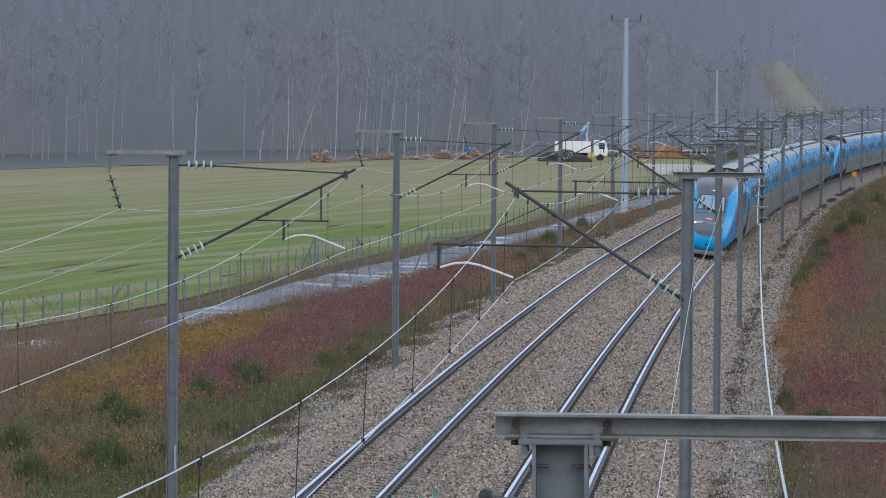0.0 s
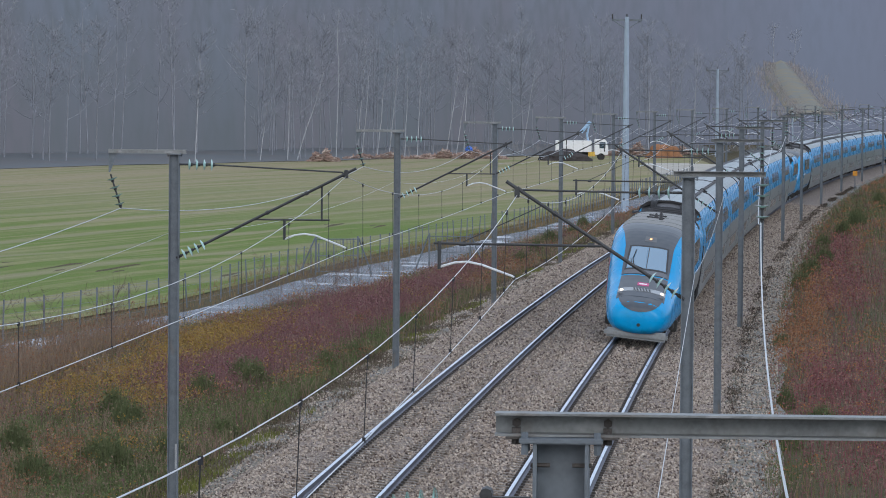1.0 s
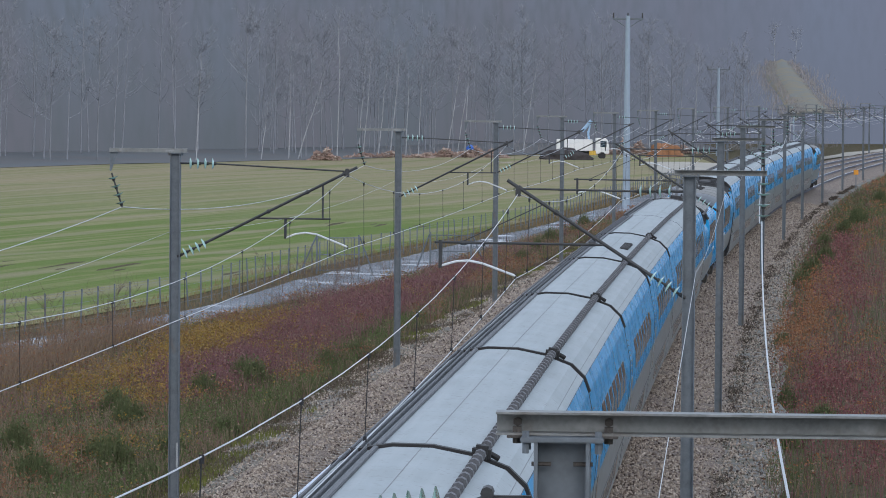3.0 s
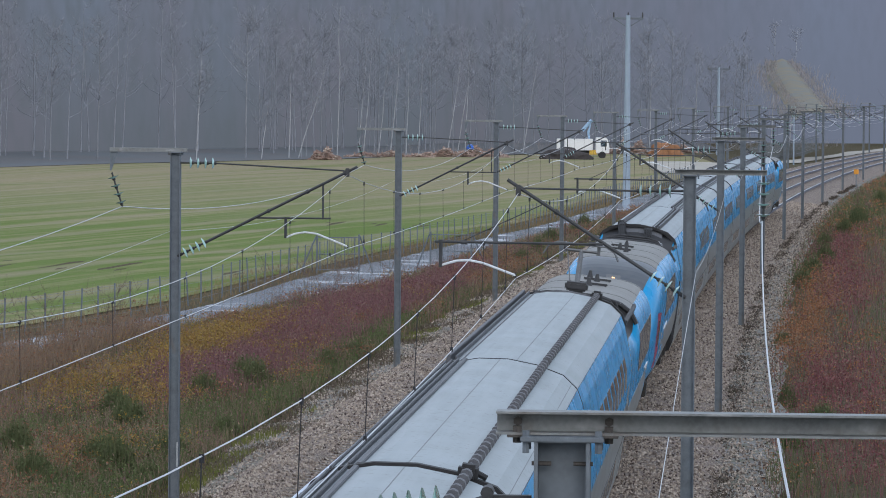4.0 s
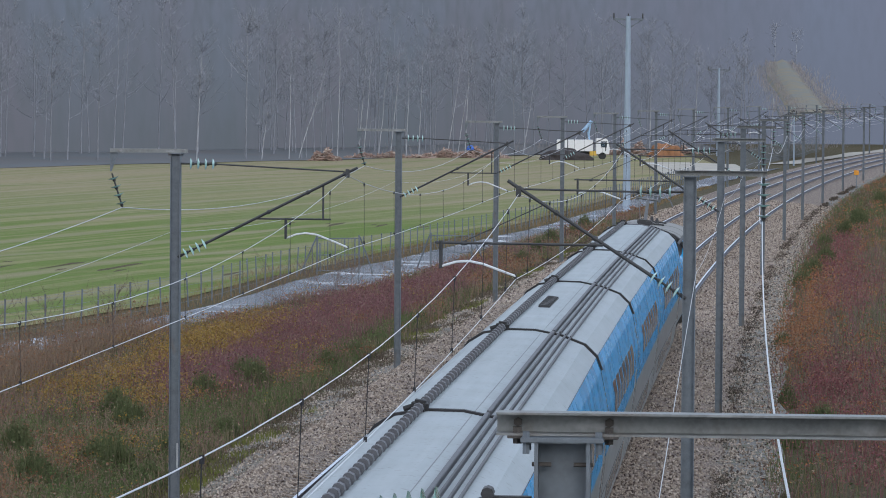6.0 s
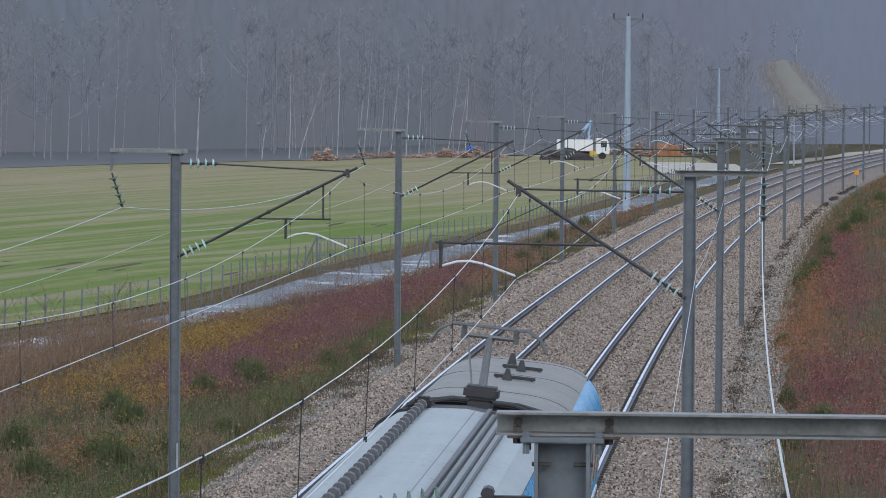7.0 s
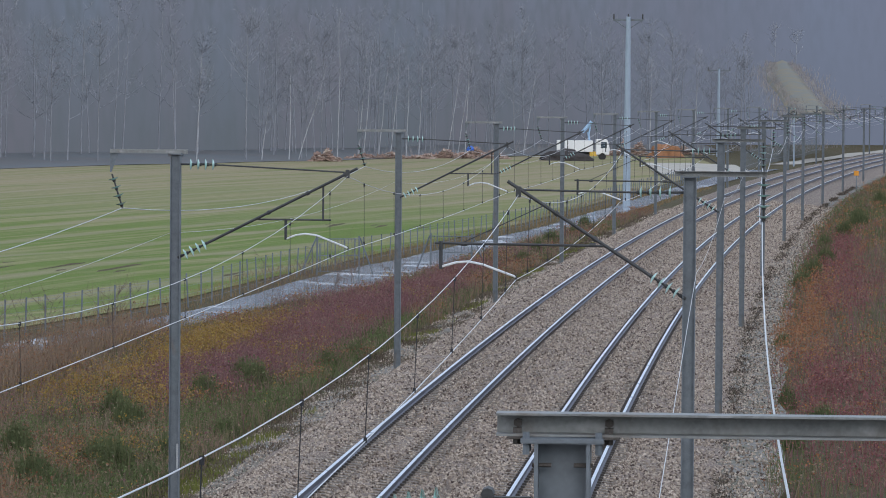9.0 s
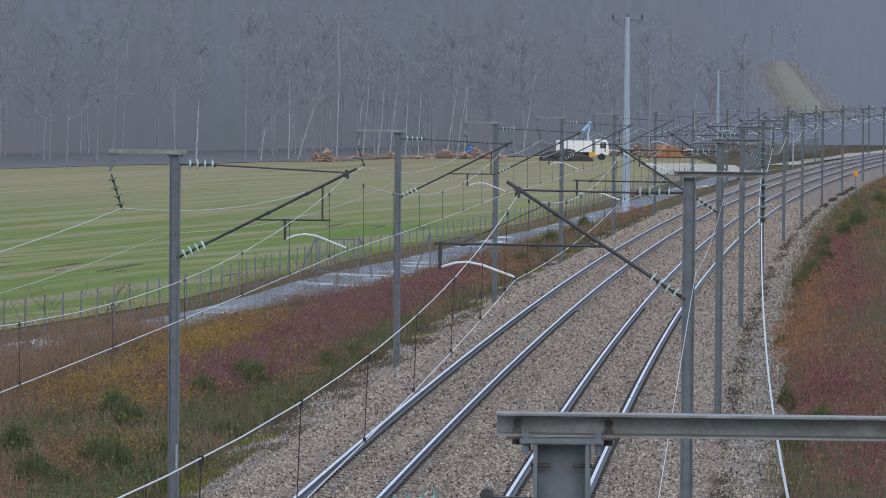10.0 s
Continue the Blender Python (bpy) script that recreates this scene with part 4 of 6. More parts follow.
def build_train():
    front, rear = power_car(False), power_car(True)
    head_a, tail_a, mid_a = trailer(21.845, True), trailer(21.845, True, flip=-1), trailer(18.7)
    head_b, tail_b, mid_b = trailer(21.845, True, flip=-1, duct=0.45), trailer(21.845, True, duct=0.45), trailer(18.7, duct=0.45)
    vent_a, vent_b = trailer(18.7, ribs=True), trailer(18.7, ribs=True, duct=0.45)
    for n_set, head, tail, mid, vent in ((0, head_a, tail_a, mid_a, vent_a), (1, head_b, tail_b, mid_b, vent_b)):
        u = n_set * SET
        plan = [(front, 22.15, 0), (head, 21.845, 0)]
        for i in range(6):
            plan.append((vent if i == 4 else mid, 18.7, n_set))
        plan += [(tail, 21.845, 1), (rear, 22.15, 1)]
        for ob, length, turned in plan:
            thing = ob if ob not in [q[0] for q in TRAIN] else copy_thing(ob, Matrix())
            TRAIN.append((thing, u + length / 2, length, turned))
            u += length


build_train()


def car_pose(s, length, turned):
    a, b = on_track(s - length * 0.4, 2.1, 0, 0), on_track(s + length * 0.4, 2.1, 0, 0)
    d = Vector([float(q) for q in b - a])
    mid = Vector([float(q) for q in (a + b) / 2])
    m = Matrix.Translation(mid) @ Matrix.Rotation(-math.atan2(d.x, d.y), 4, "Z") @ Matrix.Rotation(math.atan2(d.z, math.hypot(d.x, d.y)), 4, "X") @ Matrix.Rotation(CANT, 4, "Y")
    return m @ Matrix.Rotation(math.pi, 4, "Z") if turned else m


def motions():
    for thing, u, length, turned in TRAIN:
        rows = []
        for i in range(41):
            t = i * 0.25
            rows.append((t, car_pose(NOSE0 - SPEED * t + u, length, turned)))
        walk(thing, rows)

# ================= field, road, paths =================
k = Mat("young_winter_crop_field", (0.125, 0.185, 0.042), 0.95, spec=0.1)
row = k.coord(scale=(1, 1, 1), rot=-radians(75))
stretch = k.n.new("ShaderNodeMapping")
stretch.inputs["Scale"].default_value = (0.02, 0.9, 1)
k.l.new(row, stretch.inputs[0])
far = k.ramp(k.split(k.coord(), 1), 285, 410)
bare = k.noise(0.8, 5, stretch.outputs[0], 0.48, 0.66)
k.mix(k.times(k.noise(0.05, 4), 0.45), (0.18, 0.21, 0.07)).mix(k.times(bare, 0.75), (0.33, 0.275, 0.17))
k.mix(k.times(k.times(far, k.noise(0.35, 4, stretch.outputs[0], 0.2, 0.55)), 0.8), (0.35, 0.27, 0.195))
k.mix(k.times(k.noise(1.2, 4), 0.3), (0.085, 0.12, 0.03)).mix(k.times(k.noise(6, 2), 0.25), (0.17, 0.19, 0.07))
wave = k.n.new("ShaderNodeTexWave")
wave.inputs["Scale"].default_value, wave.inputs["Distortion"].default_value, wave.inputs["Detail"].default_value = 0.036, 1.2, 3
wave.bands_direction = "Y"
k.l.new(row, wave.inputs["Vector"])
k.mix(k.times(k.ramp(wave.outputs["Fac"], 0.86, 0.98), 0.55), (0.29, 0.245, 0.17))
k.bump(k.noise(4, 4), 0.5, 0.1)
M["field"] = k.m

ROAD = [(90, -31), (120, -25), (140, -21.4), (160, -18.9), (175, -17.4), (190, -16.2), (205, -15.3), (222, -14.8), (240, -14), (266, -12.8), (294, -11.2), (350, -10.8), (450, -11.5), (560, -13), (640, -13.5), (760, -13)]
ROAD_W = [(90, 1.2), (185, 1.3), (206, 2.2), (225, 2.2), (240, 1.7), (400, 1.6), (520, 2.2), (760, 1.8)]


_road = np.interp(np.arange(0, 801, 0.5), *zip(*ROAD)).tolist()
_half = np.interp(np.arange(0, 801, 0.5), *zip(*ROAD_W)).tolist()


def road_lat(s):
    return _road[min(1600, max(0, int(s * 2)))]


def road_half(s):
    return _half[min(1600, max(0, int(s * 2)))]


xs = np.concatenate([np.arange(-170, -60, 10.0), np.arange(-60, 37, 3.0)])
V, Fc = [], []
ny = 44
for x in xs:
    y0 = 600.0
    for y in np.arange(95, 600, 2.0):
        s, lat = track_coords(float(x), float(y))
        if lat < road_lat(s) - road_half(s) - 2.2 - 0.8 * noise.noise((s * 0.05, 3, 0)):
            y0 = y
            break
    y1 = max(forest_edge(x) - 14 + 5 * noise.noise((x * 0.05, 0, 7)), y0 + 5)
    for i in range(ny):
        y = y0 + (y1 - y0) * (i / (ny - 1)) ** 1.5
        s, lat = track_coords(float(x), float(y))
        V.append((x, y, ground_z(s, lat) + float(grade(s)) + 0.05))
for i in range(len(xs) - 1):
    for j in range(ny - 1):
        a = i * ny + j
        Fc.append((a, a + ny, a + ny + 1, a + 1))
tagged(raw("field", V, Fc, M["field"], smooth=True), "green young winter crop field with pale bare streaks", "field", kind="structure")

# pale blue-grey base paints the sky's reflection on the wet tarmac
k = Mat("wet_road_painted_sheen", (0.45, 0.475, 0.52), 0.35, spec=0.5)
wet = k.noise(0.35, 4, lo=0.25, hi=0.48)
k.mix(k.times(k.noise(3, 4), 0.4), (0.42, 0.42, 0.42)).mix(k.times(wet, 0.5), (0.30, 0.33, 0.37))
k.rough(wet, 0.30, 0.04)
M["road"] = k.m
ss = [90 + 3 * i for i in range(150)]
V, Fc = strip(ss, lambda s: [road_lat(s) + q * (road_half(s) + 0.2 * noise.noise((s * 0.12, q, 0))) for q in (-1, -0.5, 0, 0.5, 1)], lambda s, l: ground_z(s, l) + 0.07)
tagged(raw("service_road", V, Fc, M["road"], smooth=True), "narrow wet tarmac service road with puddles, sky sheen painted in", "road", kind="structure")

k = Mat("pale_gravel", (0.42, 0.39, 0.34), 0.95, spec=0.2)
k.mix(k.noise(0.4, 4), (0.30, 0.28, 0.25)).mix(k.times(k.noise(8, 3), 0.4), (0.5, 0.47, 0.42))
M["gravel_pale"] = k.m
ss = [575 + 6 * i for i in range(33)]
V, Fc = strip(ss, lambda s: [-13.3 - q * (2.0 + noise.noise((s * 0.05, q, 4))) for q in (1, 0.5, 0, -0.5, -1)], lambda s, l: ground_z(s, l) + 0.12)
tagged(raw("gravel_yard", V, Fc, M["gravel_pale"], smooth=True), "pale gravel yard beside the line", "gravel yard", kind="structure")

k = Mat("grey_path_gravel", (0.21, 0.205, 0.195), 0.95, spec=0.2)
k.mix(k.noise(0.7, 4, lo=0.4, hi=0.6), (0.13, 0.115, 0.09)).mix(k.times(k.noise(2.5, 4, lo=0.5, hi=0.65), 0.8), (0.09, 0.10, 0.05)).mix(k.times(k.cells(12), 0.35), (0.29, 0.28, 0.27))
k.bump(k.cells(12, out="Distance"), 0.8, 0.04)
M["cess"] = k.m
ss = [60 + 2 * i for i in range(270)]
V, Fc = strip(ss, lambda s: [-5.3, -5.8, -6.4, -7.3 + 0.4 * noise.noise((s * 0.2, 1, 1))], lambda s, l: -0.62 - 0.16 * (abs(l) - 5.3) + 0.05 * noise.noise((s, l, 3)))
tagged(raw("cess_path_outer", V, Fc, M["cess"], smooth=True), "grey stony path with moss beside the ballast", "path", kind="structure")
V, Fc = strip(ss, lambda s: [5.35, 5.8, 6.3, 7.0 + 0.4 * noise.noise((s * 0.2, 1, 6))], lambda s, l: -0.56 + 0.05 * noise.noise((s, l, 3)))
tagged(raw("cess_path_inner", V, Fc, M["cess"], smooth=True), "grey stony path with weeds beside the ballast", "path", kind="structure")


rng = np.random.default_rng(11)
# loose stones over the ballast bed
n = 175000
s = 78 + 260 * rng.uniform(0, 1, n) ** 1.9
lat = rng.uniform(-7.0, 6.9, n)
q = np.abs(np.abs(np.abs(lat) - 2.1) - RAIL)
gap = np.abs((s - 76 + 0.3) % 0.6 - 0.3)
keep = ((q > 0.43) | (q > 0.10) & ((gap > 0.16) | (s > 108 + 26 * rng.uniform(0, 1, n)))) & (np.abs(lat) < 5.2) | (np.abs(lat) >= 5.2) & (rng.uniform(0, 1, n) < 0.6)
s, lat, q = s[keep], lat[keep], q[keep]
n = len(s)
row_l = np.array([-7.2, -5.9, -5.3, -5.0] + ballast_rows(0)[2:-3] + [4.7, 5.35, 7.0])
row_z = np.array([-0.92, -0.72, -0.62, -0.42, 0.0] + [(-0.235 if 0.5 < abs(o) < 1.1 else -0.19) - o * math.sin(CANT) for o in (-1.95, -1.35, -0.98, -0.6, 0, 0.6, 0.98, 1.35, 1.95)] * 2 + [-0.42, -0.54, -0.55])
c = place(s, lat, np.interp(lat, row_l, row_z) + 0.012 + 0.045 * (q < 0.43))
size = rng.uniform(0.018, 0.036, (n, 1)) * (0.8 + s[:, None] / 420)
octa = np.array([[1, 0, 0], [-1, 0, 0], [0, 1, 0], [0, -1, 0], [0, 0, 1], [0, 0, -1]], float)
d = octa[None] * (0.65 + 0.7 * rng.uniform(0, 1, (n, 6, 1))) + rng.normal(0, 0.22, (n, 6, 3))
V = (c[:, None] + d * size[:, None]).reshape(-1, 3)
fo = np.array([[0, 2, 4], [2, 1, 4], [1, 3, 4], [3, 0, 4], [2, 0, 5], [1, 2, 5], [3, 1, 5], [0, 3, 5]])
Fs = (np.arange(n)[:, None, None] * 6 + fo[None]).reshape(-1, 3)
k = Mat("loose_ballast_stone", (0.29, 0.235, 0.19), 0.95, spec=0.2)
isl = k.random("island")
k.mix(k.ramp(isl, 0.45, 1.0), (0.50, 0.43, 0.365)).mix(k.ramp(isl, 0.42, 0.05), (0.075, 0.055, 0.05))
me = bpy.data.meshes.new("ballast_stones")
me.from_pydata(V.tolist(), [], Fs.tolist())
me.materials.append(k.m)
tagged(new("ballast_stones", me), "loose angular grey and pink ballast stones", "ballast", kind="stuff")


# ================= thickets along the line =================
def leafmat(name, colors, rough=0.85):
    """A material whose colour varies from piece to piece."""
    k = Mat(name, colors[0], rough, spec=0.15)
    r = k.n.new("ShaderNodeValToRGB")
    el = r.color_ramp.elements
    while len(el) < len(colors):
        el.new(0.5)
    for i, c in enumerate(colors):
        el[i].position, el[i].color = i / (len(colors) - 1), (*c, 1)
    k.l.new(k.random("island"), r.inputs[0])
    k.base = colors[0]
    k.col = r.outputs[0]
    k.mix(k.times(k.noise(0.6, 3), 0.45), tuple(c * 0.7 for c in colors[0]))
    return k.m



def blades(base, h, lean, w, bend=0.25):
    """Thin upright stems: two quads each, in a random facing."""
    n = len(base)
    a = rng.uniform(0, 2 * np.pi, n)
    b = rng.uniform(0, 2 * np.pi, n)
    side = np.stack([np.cos(a), np.sin(a), np.zeros(n)], 1) * (w / 2)[:, None]
    tilt = np.stack([np.cos(b), np.sin(b), np.zeros(n)], 1) * (lean * h)[:, None]
    up = np.zeros((n, 3))
    up[:, 2] = h
    mid = base + up * 0.55 + tilt * 0.4
    top = base + up + tilt
    V = np.stack([base - side, base + side, mid + side * 0.8, mid - side * 0.8, top], 1).reshape(-1, 3)
    o = np.arange(n)[:, None] * 5
    return V, np.concatenate([o + [0, 1, 2, 3]]), np.concatenate([o + [3, 2, 4]])


def leaves(center, size):
    n = len(center)
    q = rng.normal(size=(n, 3))
    q /= np.linalg.norm(q, axis=1)[:, None]
    r = rng.normal(size=(n, 3))
    r -= (r * q).sum(1)[:, None] * q
    r /= np.linalg.norm(r, axis=1)[:, None]
    s = size[:, None]
    V = np.stack([center - q * s, center + r * s * 0.55, center + q * s, center - r * s * 0.55], 1).reshape(-1, 3)
    return V, np.arange(n)[:, None] * 4 + [0, 1, 2, 3]


def bulk(name, groups, mat, label, category, kind="stuff", parent=None):
    V, Fc, o = [], [], 0
    for v, *fs in groups:
        for f in fs:
            Fc += (f + o).tolist()
        V.append(v)
        o += len(v)
    V = np.concatenate(V)
    me = bpy.data.meshes.new(name)
    me.from_pydata(V.tolist(), [], Fc)
    me.materials.append(mat)
    ob = new(name, me)
    if parent is not None:
        ob.parent = parent
    return tagged(ob, label, category, kind=kind)


def ground_points(s, lat):
    z = np.array([ground_z(float(a), float(b)) for a, b in zip(s, lat)])
    return place(s, lat, z)


def thicket(name, label, mat, leaf, n, zone, hmin, hmax, nleaf, w=0.014, clump=0.35):
    """A thicket over a stretch of the verge; zone(s, lat) gives how thickly it grows there."""
    s0, s1, l0, l1 = zone[:4]
    s = rng.uniform(0, 1, n * 4) ** 1.35 * (s1 - s0) + s0
    lat = rng.uniform(l0, l1, n * 4)
    keep = np.array([zone[4](float(a), float(b)) for a, b in zip(s, lat)]) > rng.uniform(0, 1, n * 4)
    s, lat = s[keep][:n], lat[keep][:n]
    p = ground_points(s, lat)
    n = len(s)
    tall = np.array([0.5 + 0.5 * noise.noise((a * 0.5, b * 0.5, len(name))) for a, b in zip(s, lat)])
    h = hmin + (hmax - hmin) * (0.65 * tall + 0.35 * rng.uniform(0, 1, n))
    groups = [blades(p, h, rng.uniform(0.02, clump, n), np.full(n, w) * (0.7 + s / 250))]
    if nleaf:
        i = rng.integers(0, n, nleaf)
        c = p[i] + rng.normal(0, 0.12, (nleaf, 3))
        c[:, 2] = p[i][:, 2] + h[i] * rng.uniform(0.35, 1.02, nleaf)
        lf = leaves(c, rng.uniform(0.018, 0.038, nleaf) * (0.8 + s[i] / 300))
        if leaf is mat:
            groups.append(lf)
        else:
            bulk(name + "_leaves", [lf], leaf, label + ", leaves", "shrubs")
    bulk(name, groups, mat, label, "shrubs")


def fuzzy(s, lat, seed, f=0.12):
    return 0.5 + 0.9 * noise.noise((s * f, lat * f * 2.2, seed))


purple = leafmat("purple_bare_stems", [(0.165, 0.078, 0.092), (0.22, 0.10, 0.105), (0.15, 0.095, 0.092), (0.28, 0.185, 0.155)])
rust = leafmat("rusty_leaves", [(0.24, 0.115, 0.065), (0.31, 0.165, 0.09), (0.20, 0.10, 0.065), (0.17, 0.105, 0.075)])
rust_bright = leafmat("bright_rusty_leaves", [(0.30, 0.125, 0.06), (0.38, 0.18, 0.085), (0.22, 0.10, 0.06), (0.26, 0.15, 0.09)])
gold = leafmat("golden_leaves", [(0.30, 0.19, 0.05), (0.24, 0.13, 0.05), (0.34, 0.25, 0.07), (0.18, 0.11, 0.05)])
brown = leafmat("brown_twigs", [(0.20, 0.145, 0.105), (0.29, 0.215, 0.15), (0.15, 0.11, 0.085), (0.25, 0.175, 0.13)])
green = leafmat("broom_green", [(0.085, 0.125, 0.042), (0.125, 0.17, 0.06), (0.065, 0.10, 0.038), (0.17, 0.185, 0.085)])
tan = leafmat("dry_grass", [(0.26, 0.18, 0.09), (0.20, 0.14, 0.08), (0.30, 0.22, 0.12), (0.12, 0.10, 0.05)])


def inner_edge(s):
    return -6.9 - 0.5 * noise.noise((s * 0.15, 0, 9))


def outer_edge(s):
    return road_lat(s) + road_half(s) + 0.5


def left_zone(fn):
    return lambda s, l: fn(s, l) if outer_edge(s) < l < inner_edge(s) else 0.0


def right_zone(fn):
    return lambda s, l: fn(s, l) if l > 6.4 + 0.4 * noise.noise((s * 0.2, 5, 5)) else 0.0


def patch(s, l, s0, l0, ds, dl):
    """A soft patch round one spot of the bank."""
    return math.exp(-((s - s0) / ds) ** 2 - ((l - l0) / dl) ** 2)


crimson = leafmat("crimson_stems", [(0.19, 0.072, 0.082), (0.25, 0.095, 0.095), (0.15, 0.08, 0.085), (0.27, 0.17, 0.13)])
olive = leafmat("olive_broom_rods", [(0.09, 0.11, 0.05), (0.115, 0.14, 0.062), (0.075, 0.095, 0.043), (0.17, 0.165, 0.09)])


def gold_zone(s, l):
    return 1.3 * patch(s, l, 152, -13.4, 12, 1.3) + 0.4 * patch(s, l, 131, -13.8, 8, 1.4) + 0.45 * patch(s, l, 124, -11.4, 5, 1.0) + 0.10 * smooth01(0.6, 0.9, fuzzy(s, l, 4))


def purple_zone(s, l):
    w = 1.0 * patch(s, l, 166, -11.2, 22, 1.7) + 0.9 * patch(s, l, 136, -10.8, 10, 1.8) + 0.7 * patch(s, l, 195, -9.6, 22, 1.2)
    return w * (0.45 + smooth01(0.25, 0.6, fuzzy(s, l, 1))) * (1 - 0.8 * min(1, gold_zone(s, l))) + 0.06 * smooth01(0.5, 0.8, fuzzy(s, l, 3))


def green_zone(s, l):
    w = patch(s, l, 124, -8.2, 9, 1.5) + patch(s, l, 106, -9.3, 8, 1.6) + patch(s, l, 94, -8.3, 7, 1.4) + 0.8 * patch(s, l, 118, -12.6, 7, 1.3) + 0.7 * patch(s, l, 150, -7.6, 25, 0.6)
    return 1.1 * w * (0.4 + smooth01(0.25, 0.6, fuzzy(s, l, 12, 0.3))) + 0.12


def crimson_zone(s, l):
    w = 1.2 * patch(s, l, 125, 8.6, 13, 1.5) + 0.8 * patch(s, l, 102, 9.2, 8, 1.0) + 0.8 * patch(s, l, 228, 8.7, 30, 0.9) + 0.5 * patch(s, l, 185, 9.4, 20, 1.2)
    return w * (0.12 + 0.6 * smooth01(0.35, 0.65, fuzzy(s, l, 21, 0.35)))


def orange_zone(s, l):
    w = 1.2 * patch(s, l, 164, 7.6, 15, 0.8) + 1.1 * patch(s, l, 144, 7.5, 8, 0.9) + 0.7 * patch(s, l, 190, 8.0, 20, 0.8)
    return w * (0.15 + 0.55 * smooth01(0.35, 0.65, fuzzy(s, l, 27, 0.35))) + 0.10 * smooth01(0.5, 0.7, fuzzy(s, l, 28, 0.2))


def slope_green_zone(s, l):
    w = patch(s, l, 205, 6.9, 26, 0.7) + 0.8 * patch(s, l, 98, 7.1, 9, 0.6) + 0.9 * smooth01(225, 290, s) + 0.4 * patch(s, l, 150, 10.2, 12, 1.0)
    return w * (0.4 + smooth01(0.3, 0.6, fuzzy(s, l, 33, 0.15))) + 0.12


thicket("purple_thicket", "dense thicket of thin purple-red bare stems", purple, purple, 44000, (85, 330, -16, -6.8, left_zone(purple_zone)), 0.4, 1.1, 26000, clump=0.5)
thicket("golden_thicket", "shrubs with golden yellow autumn leaves", brown, gold, 12000, (84, 230, -20, -7, left_zone(gold_zone)), 0.4, 1.0, 34000, clump=0.5)
thicket("brown_thicket", "tangle of brown winter twigs and brambles", brown, brown, 40000,
        (80, 330, -27, -6.5, left_zone(lambda s, l: (0.6 * smooth01(0.3, 0.6, fuzzy(s, l, 7)) + (0.5 if s < 118 or l < -14.5 else 0.12)) * (1 - 0.6 * min(1, purple_zone(s, l) + gold_zone(s, l))))), 0.2, 0.9, 22000, clump=0.65)
thicket("tall_brown_shrubs", "tall brown winter shrubs beside the service road", brown, rust, 9000,
        (118, 160, -25, -14, lambda s, l: (1.0 if road_lat(s) + 1.3 < l < -16.2 else 0.0) * (0.5 + smooth01(0.2, 0.5, fuzzy(s, l, 71)))), 0.7, 1.7, 8000, clump=0.6)
thicket("rust_thicket", "scattered shrubs with rusty orange leaves", brown, rust, 9000,
        (82, 330, -18, -6.8, left_zone(lambda s, l: 0.7 * smooth01(0.55, 0.8, fuzzy(s, l, 15, 0.2)) + 0.6 * patch(s, l, 98, -10.4, 6, 1.0) + (0.5 if 195 < s < 225 and l > -10 else 0))), 0.3, 0.9, 30000, clump=0.6)
thicket("green_undergrowth", "low green undergrowth between the shrubs", olive, green, 44000,
        (80, 310, -17, -6.3, left_zone(green_zone)), 0.15, 0.8, 30000, clump=0.4)
thicket("dry_grass_bank", "tan dry grass between the shrubs", tan, tan, 16000,
        (80, 310, -17, -6.3, left_zone(lambda s, l: 0.4 * smooth01(0.4, 0.7, fuzzy(s, l, 18)) + 0.4 * smooth01(-8.4, -7.2, l))), 0.1, 0.4, 0, w=0.01, clump=0.7)
thicket("red_slope_thicket", "dense thicket of thin crimson and purple stems", crimson, crimson, 42000,
        (85, 480, 6.6, 24, right_zone(crimson_zone)), 0.35, 0.95, 16000, clump=0.5)
thicket("purple_slope_thicket", "thicket of thin purple-brown bare stems on the slope", purple, brown, 22000,
        (85, 480, 6.6, 24, right_zone(lambda s, l: 0.6 * smooth01(0.4, 0.6, fuzzy(s, l, 24, 0.2)) + 0.2)), 0.3, 0.85, 26000, clump=0.5)
thicket("rust_slope_thicket", "shrubs with rusty orange leaves", brown, rust_bright, 22000,
        (85, 480, 6.6, 24, right_zone(orange_zone)), 0.4, 1.0, 40000, clump=0.6)
thicket("green_slope_undergrowth", "low green undergrowth on the slope", olive, green, 50000,
        (85, 520, 6.6, 26, right_zone(slope_green_zone)), 0.2, 0.8, 30000, clump=0.5)
thicket("dry_grass_slope", "tan dry grass tufts on the slope", tan, tan, 20000,
        (85, 520, 6.4, 26, right_zone(lambda s, l: 0.7 * patch(s, l, 149, 9.7, 8, 0.9) + 0.5 * smooth01(0.5, 0.7, fuzzy(s, l, 41, 0.15)) + 0.08)), 0.2, 0.55, 0, w=0.01)
thicket("dry_grass_verge", "dry winter grass along the service road", tan, tan, 16000,
        (110, 420, -26, -8, lambda s, l: 1.0 if -1.8 < l - (road_lat(s) - road_half(s) - 1.6) < 1.4 or 0 < l - (road_lat(s) + road_half(s)) < 1.0 else 0.0), 0.12, 0.4, 0, w=0.012)
weed = leafmat("dark_weeds", [(0.10, 0.075, 0.06), (0.15, 0.11, 0.09), (0.10, 0.10, 0.06), (0.20, 0.16, 0.125)])
edge_weed = leafmat("dark_edge_weeds", [(0.06, 0.045, 0.04), (0.09, 0.065, 0.055), (0.07, 0.065, 0.04), (0.13, 0.10, 0.08)])
